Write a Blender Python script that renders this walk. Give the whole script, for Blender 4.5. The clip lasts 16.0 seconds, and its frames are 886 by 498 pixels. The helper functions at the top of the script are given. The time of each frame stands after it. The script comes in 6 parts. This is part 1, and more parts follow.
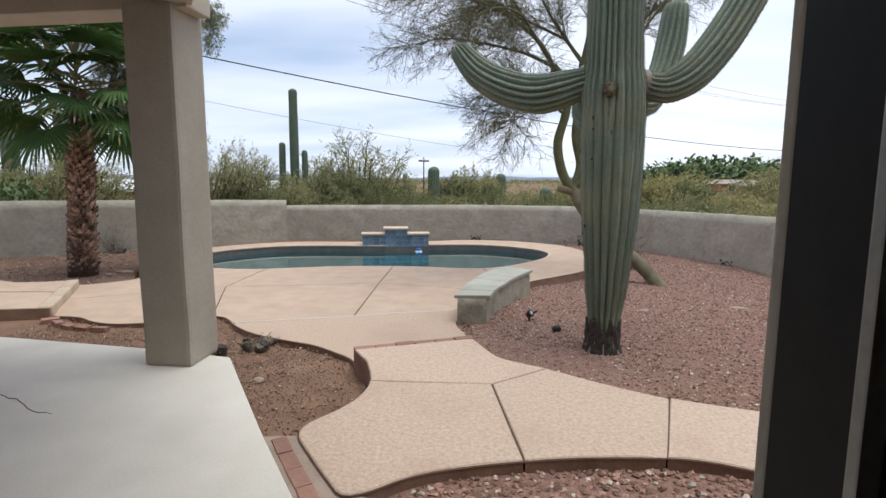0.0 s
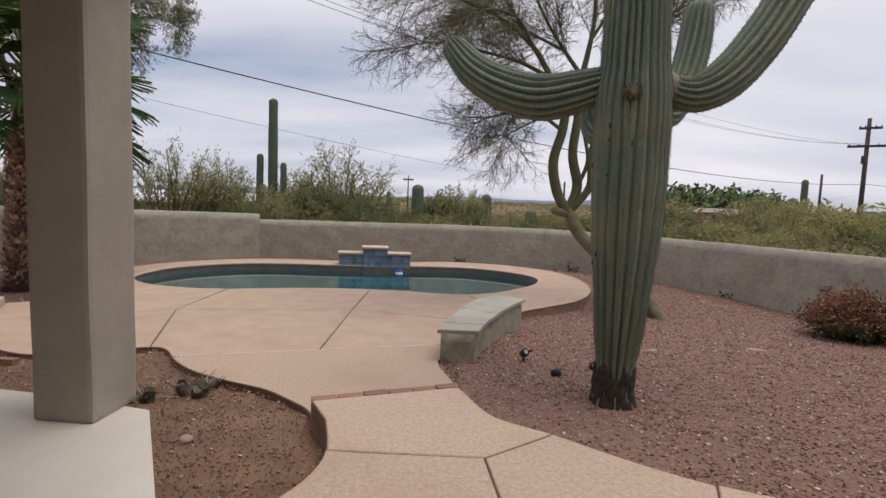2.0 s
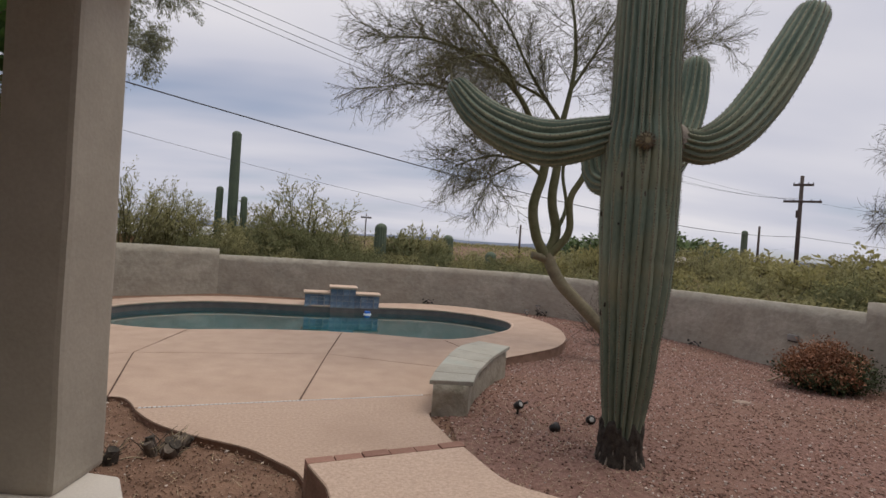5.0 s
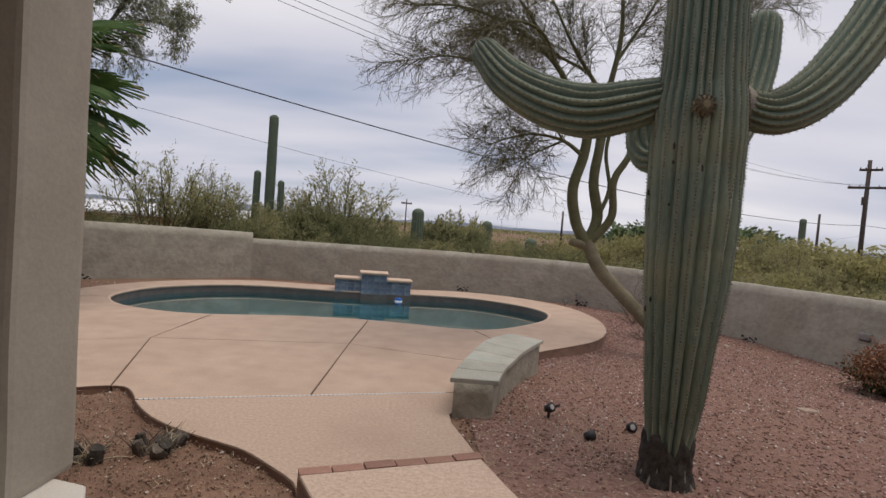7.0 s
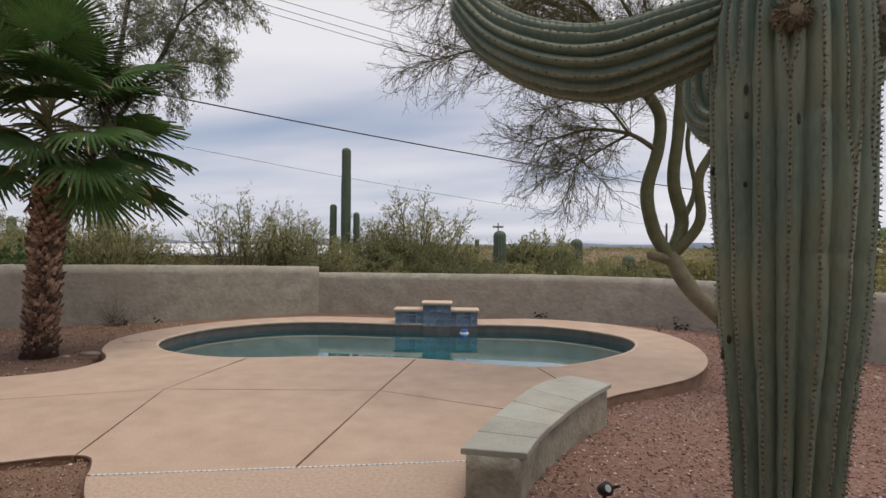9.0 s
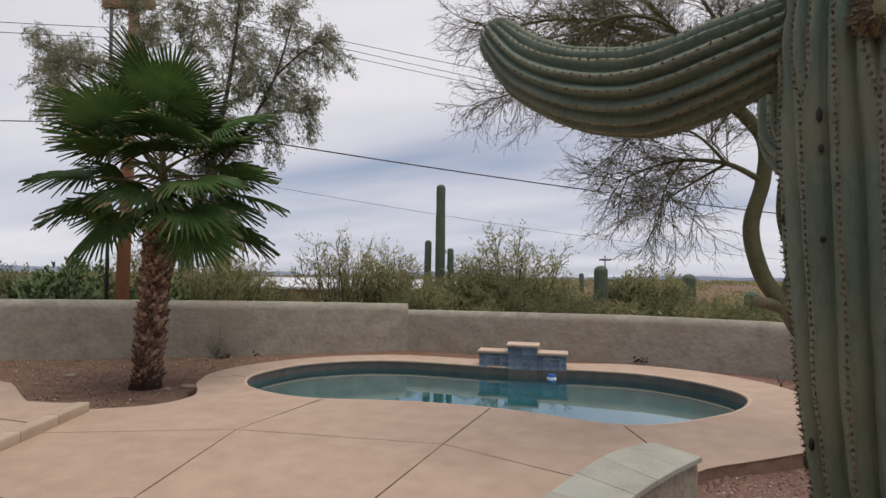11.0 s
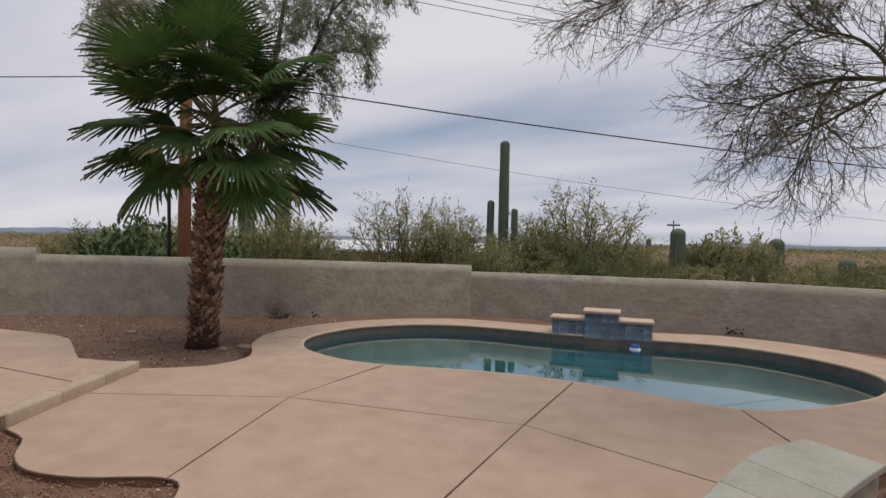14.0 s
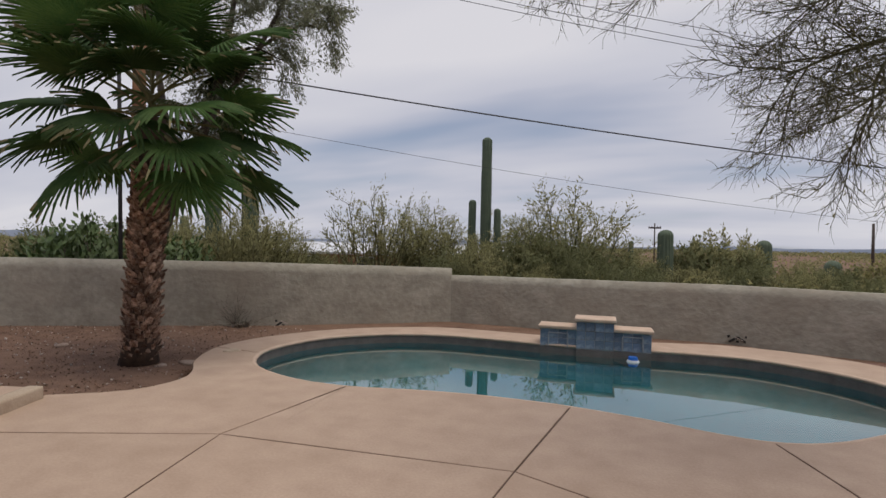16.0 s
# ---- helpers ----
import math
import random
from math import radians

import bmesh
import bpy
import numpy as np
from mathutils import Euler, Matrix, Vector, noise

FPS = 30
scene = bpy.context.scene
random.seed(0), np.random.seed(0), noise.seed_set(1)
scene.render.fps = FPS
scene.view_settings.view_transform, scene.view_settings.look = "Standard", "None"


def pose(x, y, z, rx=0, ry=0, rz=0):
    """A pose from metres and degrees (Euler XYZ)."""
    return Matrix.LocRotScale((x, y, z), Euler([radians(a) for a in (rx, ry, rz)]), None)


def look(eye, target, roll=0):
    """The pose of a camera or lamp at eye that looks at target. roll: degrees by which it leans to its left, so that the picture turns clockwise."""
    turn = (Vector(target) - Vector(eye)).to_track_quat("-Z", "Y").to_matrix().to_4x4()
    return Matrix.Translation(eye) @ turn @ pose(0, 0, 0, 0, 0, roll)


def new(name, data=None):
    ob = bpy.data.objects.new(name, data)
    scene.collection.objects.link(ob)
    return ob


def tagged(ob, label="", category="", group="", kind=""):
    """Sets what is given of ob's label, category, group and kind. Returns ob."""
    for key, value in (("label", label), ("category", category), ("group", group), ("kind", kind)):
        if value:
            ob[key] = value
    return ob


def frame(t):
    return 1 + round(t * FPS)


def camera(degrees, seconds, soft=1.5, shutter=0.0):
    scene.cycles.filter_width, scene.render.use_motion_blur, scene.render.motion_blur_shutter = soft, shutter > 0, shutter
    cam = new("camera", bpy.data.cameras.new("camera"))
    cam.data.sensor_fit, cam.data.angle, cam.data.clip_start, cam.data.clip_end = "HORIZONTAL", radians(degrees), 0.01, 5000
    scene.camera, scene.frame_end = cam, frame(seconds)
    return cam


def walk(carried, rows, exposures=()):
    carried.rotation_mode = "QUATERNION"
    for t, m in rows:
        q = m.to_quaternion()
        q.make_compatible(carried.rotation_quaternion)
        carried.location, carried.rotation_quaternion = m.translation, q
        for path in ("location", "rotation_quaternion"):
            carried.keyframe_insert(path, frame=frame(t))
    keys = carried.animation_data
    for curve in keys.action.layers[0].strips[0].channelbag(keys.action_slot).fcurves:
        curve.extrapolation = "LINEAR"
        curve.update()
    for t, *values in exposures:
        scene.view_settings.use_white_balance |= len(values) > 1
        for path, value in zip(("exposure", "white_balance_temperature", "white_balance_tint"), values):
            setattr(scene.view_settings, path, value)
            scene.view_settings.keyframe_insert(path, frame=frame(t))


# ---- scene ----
cam = camera(79.4, 16.0)

PATH = [
    (0, (-0.036, 0.717, 1.809), (-0.027, 2.7, 1.552), 0.3),
    (0.5, (-0.047, 0.963, 1.8), (-0.054, 2.94, 1.493), 2.1),
    (1, (-0.051, 1.228, 1.756), (-0.143, 3.196, 1.411), 3.8),
    (1.5, (-0.041, 1.473, 1.769), (-0.247, 3.438, 1.453), 3.3),
    (2, (-0.043, 1.675, 1.761), (0.031, 3.665, 1.578), 2.2),
    (2.5, (-0.158, 1.764, 1.826), (0.201, 3.731, 1.758), 1.0),
    (3, (-0.278, 1.729, 1.843), (0.108, 3.691, 1.813), 1.2),
    (3.5, (-0.413, 1.76, 1.813), (-0.073, 3.731, 1.79), 2.2),
    (4, (-0.499, 1.853, 1.795), (-0.206, 3.831, 1.771), 2.9),
    (6.3, (-0.342, 2.126, 1.762), (-0.2, 4.121, 1.719), 5.1),
    (6.5, (-0.319, 2.189, 1.777), (-0.209, 4.185, 1.719), 4.8),
    (7, (-0.233, 2.495, 1.759), (-0.145, 4.491, 1.67), 4.4),
    (7.5, (-0.078, 2.786, 1.711), (0.034, 4.779, 1.591), 3.7),
    (8, (0.078, 3.137, 1.676), (0.133, 5.133, 1.561), 3.2),
    (8.5, (0.307, 3.512, 1.684), (0.18, 5.507, 1.611), 1.8),
    (9, (0.527, 3.725, 1.749), (0.245, 5.704, 1.737), 0.6),
    (9.2, (0.574, 3.835, 1.759), (0.273, 5.812, 1.793), 0.5),
    (11.5, (0.925, 4.168, 1.903), (0.184, 6.023, 2.009), 0.7),
    (12, (0.87, 4.196, 1.807), (0.087, 6.035, 1.899), 0.3),
    (12.5, (0.7, 4.253, 1.799), (-0.12, 6.076, 1.848), -0.3),
    (13, (0.583, 4.44, 1.78), (-0.24, 6.263, 1.786), 0.1),
    (13.5, (0.489, 4.762, 1.757), (-0.352, 6.576, 1.748), 0.7),
    (14, (0.333, 5.029, 1.736), (-0.526, 6.834, 1.709), 1.2),
    (14.5, (0.239, 5.325, 1.719), (-0.561, 7.157, 1.674), 1.3),
    (15, (0.166, 5.619, 1.716), (-0.641, 7.449, 1.675), 1.0),
    (15.5, (0.015, 5.858, 1.69), (-0.828, 7.671, 1.658), 0.8),
    (16, (-0.048, 6.073, 1.692), (-0.846, 7.907, 1.677), 1.2),
]
walk(cam, [(t, look(eye, target, roll)) for t, eye, target, roll in PATH],
     [(0, 0.76, 5950, 3), (0.3, 0.72, 6150, 8), (0.6, 0.68, 6250, 10), (1.0, 0.58, 6300, 10), (1.5, 0.46, 6350, 10), (2.0, 0.30, 6500, 10), (2.5, 0.16, 6500, 10), (4.0, 0.10, 6500, 10), (6.5, 0.13, 6500, 10), (7.5, 0.24, 6500, 10), (9.0, 0.26, 6500, 8), (11.5, 0.16, 6500, 9), (14.0, 0.05, 6500, 8), (15.5, 0.05, 6450, 9), (16.0, 0.0, 6450, 9)])

# ---- light ----
world = bpy.data.worlds.new("sky")
scene.world = world
world.use_nodes = True
wn, wl = world.node_tree.nodes, world.node_tree.links
wn.clear()
w_out = wn.new("ShaderNodeOutputWorld")
w_bg = wn.new("ShaderNodeBackground")
w_sky = wn.new("ShaderNodeTexSky")
w_sky.sky_type = "NISHITA"
w_sky.sun_disc = False
w_sky.sun_elevation = radians(78)
w_sky.sun_rotation = radians(106)
w_sky.altitude = 800
w_gain = wn.new("ShaderNodeMix")
w_gain.data_type = "RGBA"
w_gain.blend_type = "MULTIPLY"
w_gain.inputs[0].default_value = 1.0
w_gain.inputs[7].default_value = (0.085, 0.085, 0.085, 1)
w_tc = wn.new("ShaderNodeTexCoord")
w_sep = wn.new("ShaderNodeSeparateXYZ")
w_add = wn.new("ShaderNodeMath")
w_add.operation = "ADD"
w_add.inputs[1].default_value = 0.16
w_abs = wn.new("ShaderNodeMath")
w_abs.operation = "ABSOLUTE"
w_div = wn.new("ShaderNodeVectorMath")
w_div.operation = "DIVIDE"
w_comb = wn.new("ShaderNodeCombineXYZ")
w_noise = wn.new("ShaderNodeTexNoise")
w_noise.inputs["Scale"].default_value = 0.85
w_noise.inputs["Detail"].default_value = 4
w_noise.inputs["Roughness"].default_value = 0.45
w_ramp = wn.new("ShaderNodeValToRGB")
w_ramp.color_ramp.elements[0].position = 0.34
w_ramp.color_ramp.elements[0].color = (0.43, 0.45, 0.56, 1)
w_ramp.color_ramp.elements[1].position = 0.68
w_ramp.color_ramp.elements[1].color = (0.72, 0.70, 0.74, 1)
w_cover = wn.new("ShaderNodeValToRGB")
w_cover.color_ramp.elements[0].position = 0.30
w_cover.color_ramp.elements[0].color = (0.42, 0.42, 0.42, 1)
w_cover.color_ramp.elements[1].position = 0.48
w_cover.color_ramp.elements[1].color = (0.97, 0.97, 0.97, 1)
w_mix = wn.new("ShaderNodeMix")
w_mix.data_type = "RGBA"
wl.new(w_tc.outputs["Generated"], w_sep.inputs[0])
wl.new(w_sep.outputs[2], w_abs.inputs[0])
wl.new(w_abs.outputs[0], w_add.inputs[0])
for i in range(3):
    wl.new(w_add.outputs[0], w_comb.inputs[i])
wl.new(w_tc.outputs["Generated"], w_div.inputs[0])
wl.new(w_comb.outputs[0], w_div.inputs[1])
w_map = wn.new("ShaderNodeMapping")
w_map.inputs["Rotation"].default_value = (0, 0, radians(-14))
w_map.inputs["Scale"].default_value = (0.42, 1.0, 1.0)
wl.new(w_div.outputs[0], w_map.inputs["Vector"])
wl.new(w_map.outputs[0], w_noise.inputs["Vector"])
wl.new(w_noise.outputs[0], w_ramp.inputs[0])
wl.new(w_noise.outputs[0], w_cover.inputs[0])
wl.new(w_sky.outputs[0], w_gain.inputs[6])
wl.new(w_cover.outputs[0], w_mix.inputs[0])
wl.new(w_gain.outputs[2], w_mix.inputs[6])
wl.new(w_ramp.outputs[0], w_mix.inputs[7])
wl.new(w_mix.outputs[2], w_bg.inputs["Color"])
w_bg.inputs["Strength"].default_value = 0.98
wl.new(w_bg.outputs[0], w_out.inputs[0])

sun_data = bpy.data.lights.new("sun", "SUN")
sun_data.energy = 1.55
sun_data.angle = radians(40)
sun_data.color = (1.0, 0.93, 0.82)
sun = new("sun", sun_data)
sun.matrix_world = look((3.5, 5.0, 17), (0, 6, 0))


# ---- materials ----
def material(name, dark, light, scale=6.0, rough=0.85, bump=0.15, fine=60.0, metal=0.0, mid=None, spread=(0.3, 0.7), rnd=0.0, island=0.0,
             spec=0.35, stretch=(1, 1, 1), stain=None, stain_scale=0.6, stain_at=(0.55, 0.75), dist=0.01, thin=0.0):
    """A surface with variation at two scales and a bump; stain: a third colour in large blots; rnd, island: variation from piece to piece."""
    m = bpy.data.materials.new(name)
    m.use_nodes = True
    n, l = m.node_tree.nodes, m.node_tree.links
    b = n["Principled BSDF"]
    tc = n.new("ShaderNodeTexCoord")
    mp = n.new("ShaderNodeMapping")
    mp.inputs["Scale"].default_value = stretch
    l.new(tc.outputs["Object"], mp.inputs["Vector"])
    big = n.new("ShaderNodeTexNoise")
    big.inputs["Scale"].default_value, big.inputs["Detail"].default_value = scale, 5
    small = n.new("ShaderNodeTexNoise")
    small.inputs["Scale"].default_value, small.inputs["Detail"].default_value = fine, 3
    l.new(mp.outputs[0], big.inputs["Vector"])
    l.new(mp.outputs[0], small.inputs["Vector"])
    add = n.new("ShaderNodeMath")
    add.operation = "MULTIPLY_ADD"
    add.inputs[1].default_value = 0.4
    l.new(small.outputs[0], add.inputs[0])
    scl = n.new("ShaderNodeMath")
    scl.operation = "MULTIPLY"
    scl.inputs[1].default_value = 0.6
    l.new(big.outputs[0], scl.inputs[0])
    l.new(scl.outputs[0], add.inputs[2])
    ramp = n.new("ShaderNodeValToRGB")
    e = ramp.color_ramp.elements
    e[0].position, e[0].color = spread[0], (*dark, 1)
    e[1].position, e[1].color = spread[1], (*light, 1)
    if mid:
        x = e.new((spread[0] + spread[1]) / 2)
        x.color = (*mid, 1)
    l.new(add.outputs[0], ramp.inputs[0])
    col = ramp.outputs[0]
    if stain:
        st = n.new("ShaderNodeTexNoise")
        st.inputs["Scale"].default_value, st.inputs["Detail"].default_value = stain_scale, 6
        l.new(tc.outputs["Object"], st.inputs["Vector"])
        sr = n.new("ShaderNodeMapRange")
        sr.inputs[1].default_value, sr.inputs[2].default_value = stain_at
        l.new(st.outputs[0], sr.inputs[0])
        mx = n.new("ShaderNodeMix")
        mx.data_type = "RGBA"
        l.new(sr.outputs[0], mx.inputs[0])
        l.new(col, mx.inputs[6])
        mx.inputs[7].default_value = (*stain, 1)
        col = mx.outputs[2]
    if rnd or island:
        src = n.new("ShaderNodeObjectInfo").outputs["Random"] if rnd else n.new("ShaderNodeNewGeometry").outputs["Random Per Island"]
        k = rnd or island
        mr = n.new("ShaderNodeMapRange")
        mr.inputs[3].default_value, mr.inputs[4].default_value = 1 - k, 1 + k
        l.new(src, mr.inputs[0])
        hs = n.new("ShaderNodeHueSaturation")
        l.new(mr.outputs[0], hs.inputs["Value"])
        l.new(col, hs.inputs["Color"])
        col = hs.outputs[0]
    l.new(col, b.inputs["Base Color"])
    b.inputs["Roughness"].default_value = rough
    b.inputs["Metallic"].default_value = metal
    b.inputs["Specular IOR Level"].default_value = spec
    if thin:
        tr = n.new("ShaderNodeBsdfTranslucent")
        ms = n.new("ShaderNodeMixShader")
        ms.inputs[0].default_value = thin
        l.new(col, tr.inputs["Color"])
        l.new(b.outputs[0], ms.inputs[1])
        l.new(tr.outputs[0], ms.inputs[2])
        l.new(ms.outputs[0], n["Material Output"].inputs["Surface"])
    if bump:
        bp = n.new("ShaderNodeBump")
        bp.inputs["Strength"].default_value = bump
        bp.inputs["Distance"].default_value = dist
        l.new(add.outputs[0], bp.inputs["Height"])
        l.new(bp.outputs[0], b.inputs["Normal"])
    return m


M = {}
M["deck"] = material("salmon_concrete", (0.405, 0.285, 0.208), (0.545, 0.402, 0.306), 3.0, 0.8, 0.6, 45, rnd=0.03, spread=(0.28, 0.72), stain=(0.375, 0.262, 0.188), stain_scale=0.7, stain_at=(0.50, 1.0))
M["path"] = material("pebbled_salmon_concrete", (0.42, 0.302, 0.228), (0.62, 0.47, 0.372), 38.0, 0.85, 1.0, 110, rnd=0.03, spread=(0.34, 0.68), stain=(0.42, 0.29, 0.215), stain_scale=1.4, stain_at=(0.55, 0.95))
M["apron"] = material("knock_down_concrete", (0.415, 0.296, 0.22), (0.565, 0.42, 0.324), 34.0, 0.82, 0.8, 95, spread=(0.36, 0.68), stain=(0.385, 0.268, 0.195), stain_scale=1.0, stain_at=(0.5, 0.95))
M["joint"] = material("joint_dirt", (0.07, 0.043, 0.031), (0.15, 0.095, 0.068), 8, 0.95, 0.3)
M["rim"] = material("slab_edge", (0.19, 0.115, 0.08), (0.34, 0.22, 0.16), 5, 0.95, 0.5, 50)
M["patio"] = material("grey_concrete", (0.61, 0.562, 0.495), (0.735, 0.68, 0.61), 1.4, 0.7, 0.15, 70, spread=(0.36, 0.64), stain=(0.52, 0.475, 0.415), stain_scale=0.9, stain_at=(0.55, 0.9))
M["stucco"] = material("grey_stucco", (0.325, 0.297, 0.238), (0.475, 0.437, 0.360), 2.2, 0.95, 0.7, 9, stretch=(1, 1, 1.25), spread=(0.36, 0.64), stain=(0.37, 0.322, 0.255), stain_scale=0.6, stain_at=(0.47, 0.72), dist=0.05)
M["column"] = material("taupe_stucco", (0.355, 0.318, 0.258), (0.445, 0.40, 0.332), 3.0, 0.9, 0.4, 40, dist=0.015)
M["beam"] = material("cream_paint", (0.46, 0.40, 0.32), (0.54, 0.47, 0.385), 2, 0.7, 0.2, 50)
M["coping"] = material("coping_concrete", (0.47, 0.335, 0.245), (0.65, 0.49, 0.375), 3, 0.8, 0.35, 90)
M["basin"] = material("pool_plaster", (0.002, 0.088, 0.114), (0.004, 0.130, 0.160), 1.5, 0.6, 0.05)
M["tileband"] = material("pool_waterline", (0.14, 0.115, 0.10), (0.24, 0.205, 0.185), 6, 0.45, 0.2, 40)
M["bluetile"] = material("blue_slate_tile", (0.11, 0.15, 0.215), (0.26, 0.325, 0.42), 9, 0.4, 0.3, 50, rnd=0.30, stain=(0.42, 0.46, 0.50), stain_scale=5, stain_at=(0.52, 0.75))
M["grout"] = material("lime_grout", (0.30, 0.30, 0.31), (0.45, 0.45, 0.46), 9, 0.9, 0.2)
M["mortar"] = material("path_mortar", (0.26, 0.19, 0.15), (0.40, 0.31, 0.255), 9, 0.95, 0.6, 60)
M["flag"] = material("flagstone", (0.30, 0.285, 0.235), (0.45, 0.43, 0.365), 3.5, 0.7, 0.35, 40, rnd=0.07, stain=(0.36, 0.40, 0.36), stain_scale=2, stain_at=(0.5, 0.8))
M["benchwall"] = material("bench_stucco", (0.27, 0.245, 0.185), (0.45, 0.41, 0.33), 6, 0.9, 1.0, 22, stain=(0.165, 0.15, 0.105), stain_scale=2.5, stain_at=(0.52, 0.75), dist=0.03)
M["brick"] = material("clay_brick", (0.24, 0.125, 0.09), (0.37, 0.215, 0.165), 10, 0.9, 0.4, 70, rnd=0.16)
M["curbstone"] = material("cast_kerb", (0.40, 0.30, 0.215), (0.56, 0.45, 0.34), 5, 0.85, 0.4, 50, rnd=0.05)
M["ground"] = material("desert_soil", (0.112, 0.060, 0.039), (0.285, 0.172, 0.116), 3.0, 0.97, 1.0, 55, stain=(0.22, 0.132, 0.09), stain_scale=0.7, stain_at=(0.45, 0.7), dist=0.03)
M["gravel"] = material("rose_gravel", (0.165, 0.086, 0.064), (0.385, 0.240, 0.190), 12, 0.9, 0.3, 60, island=0.55)
M["clod"] = material("soil_clods", (0.14, 0.083, 0.056), (0.36, 0.24, 0.172), 12, 0.95, 0.3, 60, island=0.45)
M["pale_stone"] = material("pale_chips", (0.45, 0.37, 0.32), (0.62, 0.54, 0.48), 12, 0.9, 0.3, 60, island=0.3)
M["cactus"] = material("saguaro_skin", (0.088, 0.132, 0.097), (0.225, 0.262, 0.188), 3.0, 0.6, 0.4, 60, stretch=(1, 1, 0.3), stain=(0.25, 0.24, 0.145), stain_scale=1.6, stain_at=(0.52, 0.8))
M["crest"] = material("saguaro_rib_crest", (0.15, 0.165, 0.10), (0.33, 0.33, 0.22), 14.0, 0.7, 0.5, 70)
M["cactus_far"] = material("saguaro_skin_far", (0.075, 0.105, 0.07), (0.13, 0.16, 0.105), 3.0, 0.75, 0.3, 30)
M["spine"] = material("spines", (0.07, 0.055, 0.04), (0.24, 0.20, 0.15), 20, 0.8, 0, island=0.4)
M["scar"] = material("cactus_scar", (0.012, 0.010, 0.009), (0.10, 0.085, 0.068), 16, 0.95, 0.9, 60)
M["cork"] = material("dry_cactus_cork", (0.16, 0.13, 0.10), (0.36, 0.32, 0.27), 16, 0.95, 0.9, 60)
M["bud"] = material("cactus_bud", (0.17, 0.15, 0.08), (0.34, 0.27, 0.16), 20, 0.8, 0.4, 60)
M["bark"] = material("palo_verde_bark", (0.13, 0.115, 0.065), (0.25, 0.215, 0.14), 5, 0.9, 0.7, 40, stain=(0.08, 0.065, 0.045), stain_scale=2, stain_at=(0.5, 0.75))
M["limb"] = material("palo_verde_limb", (0.085, 0.09, 0.038), (0.17, 0.16, 0.085), 6, 0.85, 0.4, 40)
M["twig"] = material("palo_verde_twig", (0.072, 0.067, 0.034), (0.150, 0.138, 0.074), 6, 0.85, 0, island=0.25)
M["drytwig"] = material("mesquite_twig", (0.055, 0.047, 0.036), (0.12, 0.10, 0.075), 6, 0.9, 0, island=0.25)
M["palmbark"] = material("palm_boot", (0.12, 0.055, 0.032), (0.50, 0.36, 0.27), 16, 0.95, 0.7, 60, spread=(0.4, 0.62), island=0.6)
M["palmcore"] = material("palm_trunk", (0.035, 0.022, 0.015), (0.10, 0.062, 0.042), 10, 0.95, 0.8, 50)
M["frond"] = material("fan_leaf", (0.032, 0.080, 0.022), (0.105, 0.165, 0.044), 3, 0.6, 0.1, 30, rnd=0.4, thin=0.25, spec=0.2)
M["frondtip"] = material("dry_leaf_tip", (0.16, 0.14, 0.06), (0.34, 0.29, 0.16), 6, 0.8, 0, rnd=0.2)
M["petiole"] = material("leaf_stalk", (0.09, 0.085, 0.03), (0.17, 0.15, 0.06), 6, 0.6, 0.1)
M["pepperleaf"] = material("willow_leaf", (0.19, 0.20, 0.125), (0.33, 0.33, 0.215), 2, 0.75, 0, island=0.3, thin=0.5)
M["olive"] = material("creosote_leaf", (0.215, 0.205, 0.09), (0.35, 0.33, 0.165), 1.2, 0.85, 0, island=0.14, thin=0.45)
M["olivedark"] = material("dark_scrub_leaf", (0.12, 0.13, 0.058), (0.225, 0.228, 0.11), 1.2, 0.85, 0, island=0.14, thin=0.45)
M["citrus"] = material("citrus_leaf", (0.065, 0.105, 0.038), (0.14, 0.19, 0.07), 2, 0.5, 0, island=0.3, thin=0.25)
M["yellow"] = material("yellow_scrub_leaf", (0.245, 0.228, 0.09), (0.38, 0.345, 0.155), 1.2, 0.85, 0, island=0.16, thin=0.45)
M["rosy"] = material("rust_leaf", (0.17, 0.07, 0.04), (0.34, 0.18, 0.10), 4, 0.8, 0, island=0.4, thin=0.2)
M["shrubgreen"] = material("dark_shrub_leaf", (0.025, 0.036, 0.014), (0.07, 0.085, 0.034), 3, 0.8, 0, island=0.35)
M["deadwood"] = material("dead_stalks", (0.055, 0.042, 0.034), (0.19, 0.155, 0.125), 10, 0.95, 0.4, 50, island=0.35)
M["straw"] = material("straw", (0.32, 0.26, 0.16), (0.52, 0.44, 0.30), 6, 0.9, 0, island=0.3)
M["pole"] = material("weathered_pole", (0.20, 0.09, 0.045), (0.36, 0.185, 0.10), 3, 0.9, 0.4, 30, stretch=(1, 1, 0.15))
M["poledark"] = material("dark_pole", (0.055, 0.042, 0.038), (0.12, 0.095, 0.08), 3, 0.9, 0.3, 30)
M["wire"] = material("cable", (0.045, 0.045, 0.05), (0.08, 0.08, 0.085), 3, 0.6, 0)
M["black"] = material("black_iron", (0.012, 0.012, 0.012), (0.035, 0.033, 0.03), 12, 0.55, 0.2, 60, spec=0.5)
M["lens"] = material("frosted_lens", (0.42, 0.42, 0.40), (0.58, 0.58, 0.55), 20, 0.3, 0)
M["door"] = material("dark_door_frame", (0.003, 0.004, 0.004), (0.009, 0.010, 0.010), 6, 0.6, 0.1, 40, spec=0.2)
M["alu"] = material("grey_track", (0.22, 0.215, 0.20), (0.34, 0.33, 0.31), 8, 0.45, 0.1, 60, metal=0.4)
M["house"] = material("house_stucco", (0.28, 0.245, 0.20), (0.36, 0.315, 0.26), 3, 0.95, 0.5, 30)
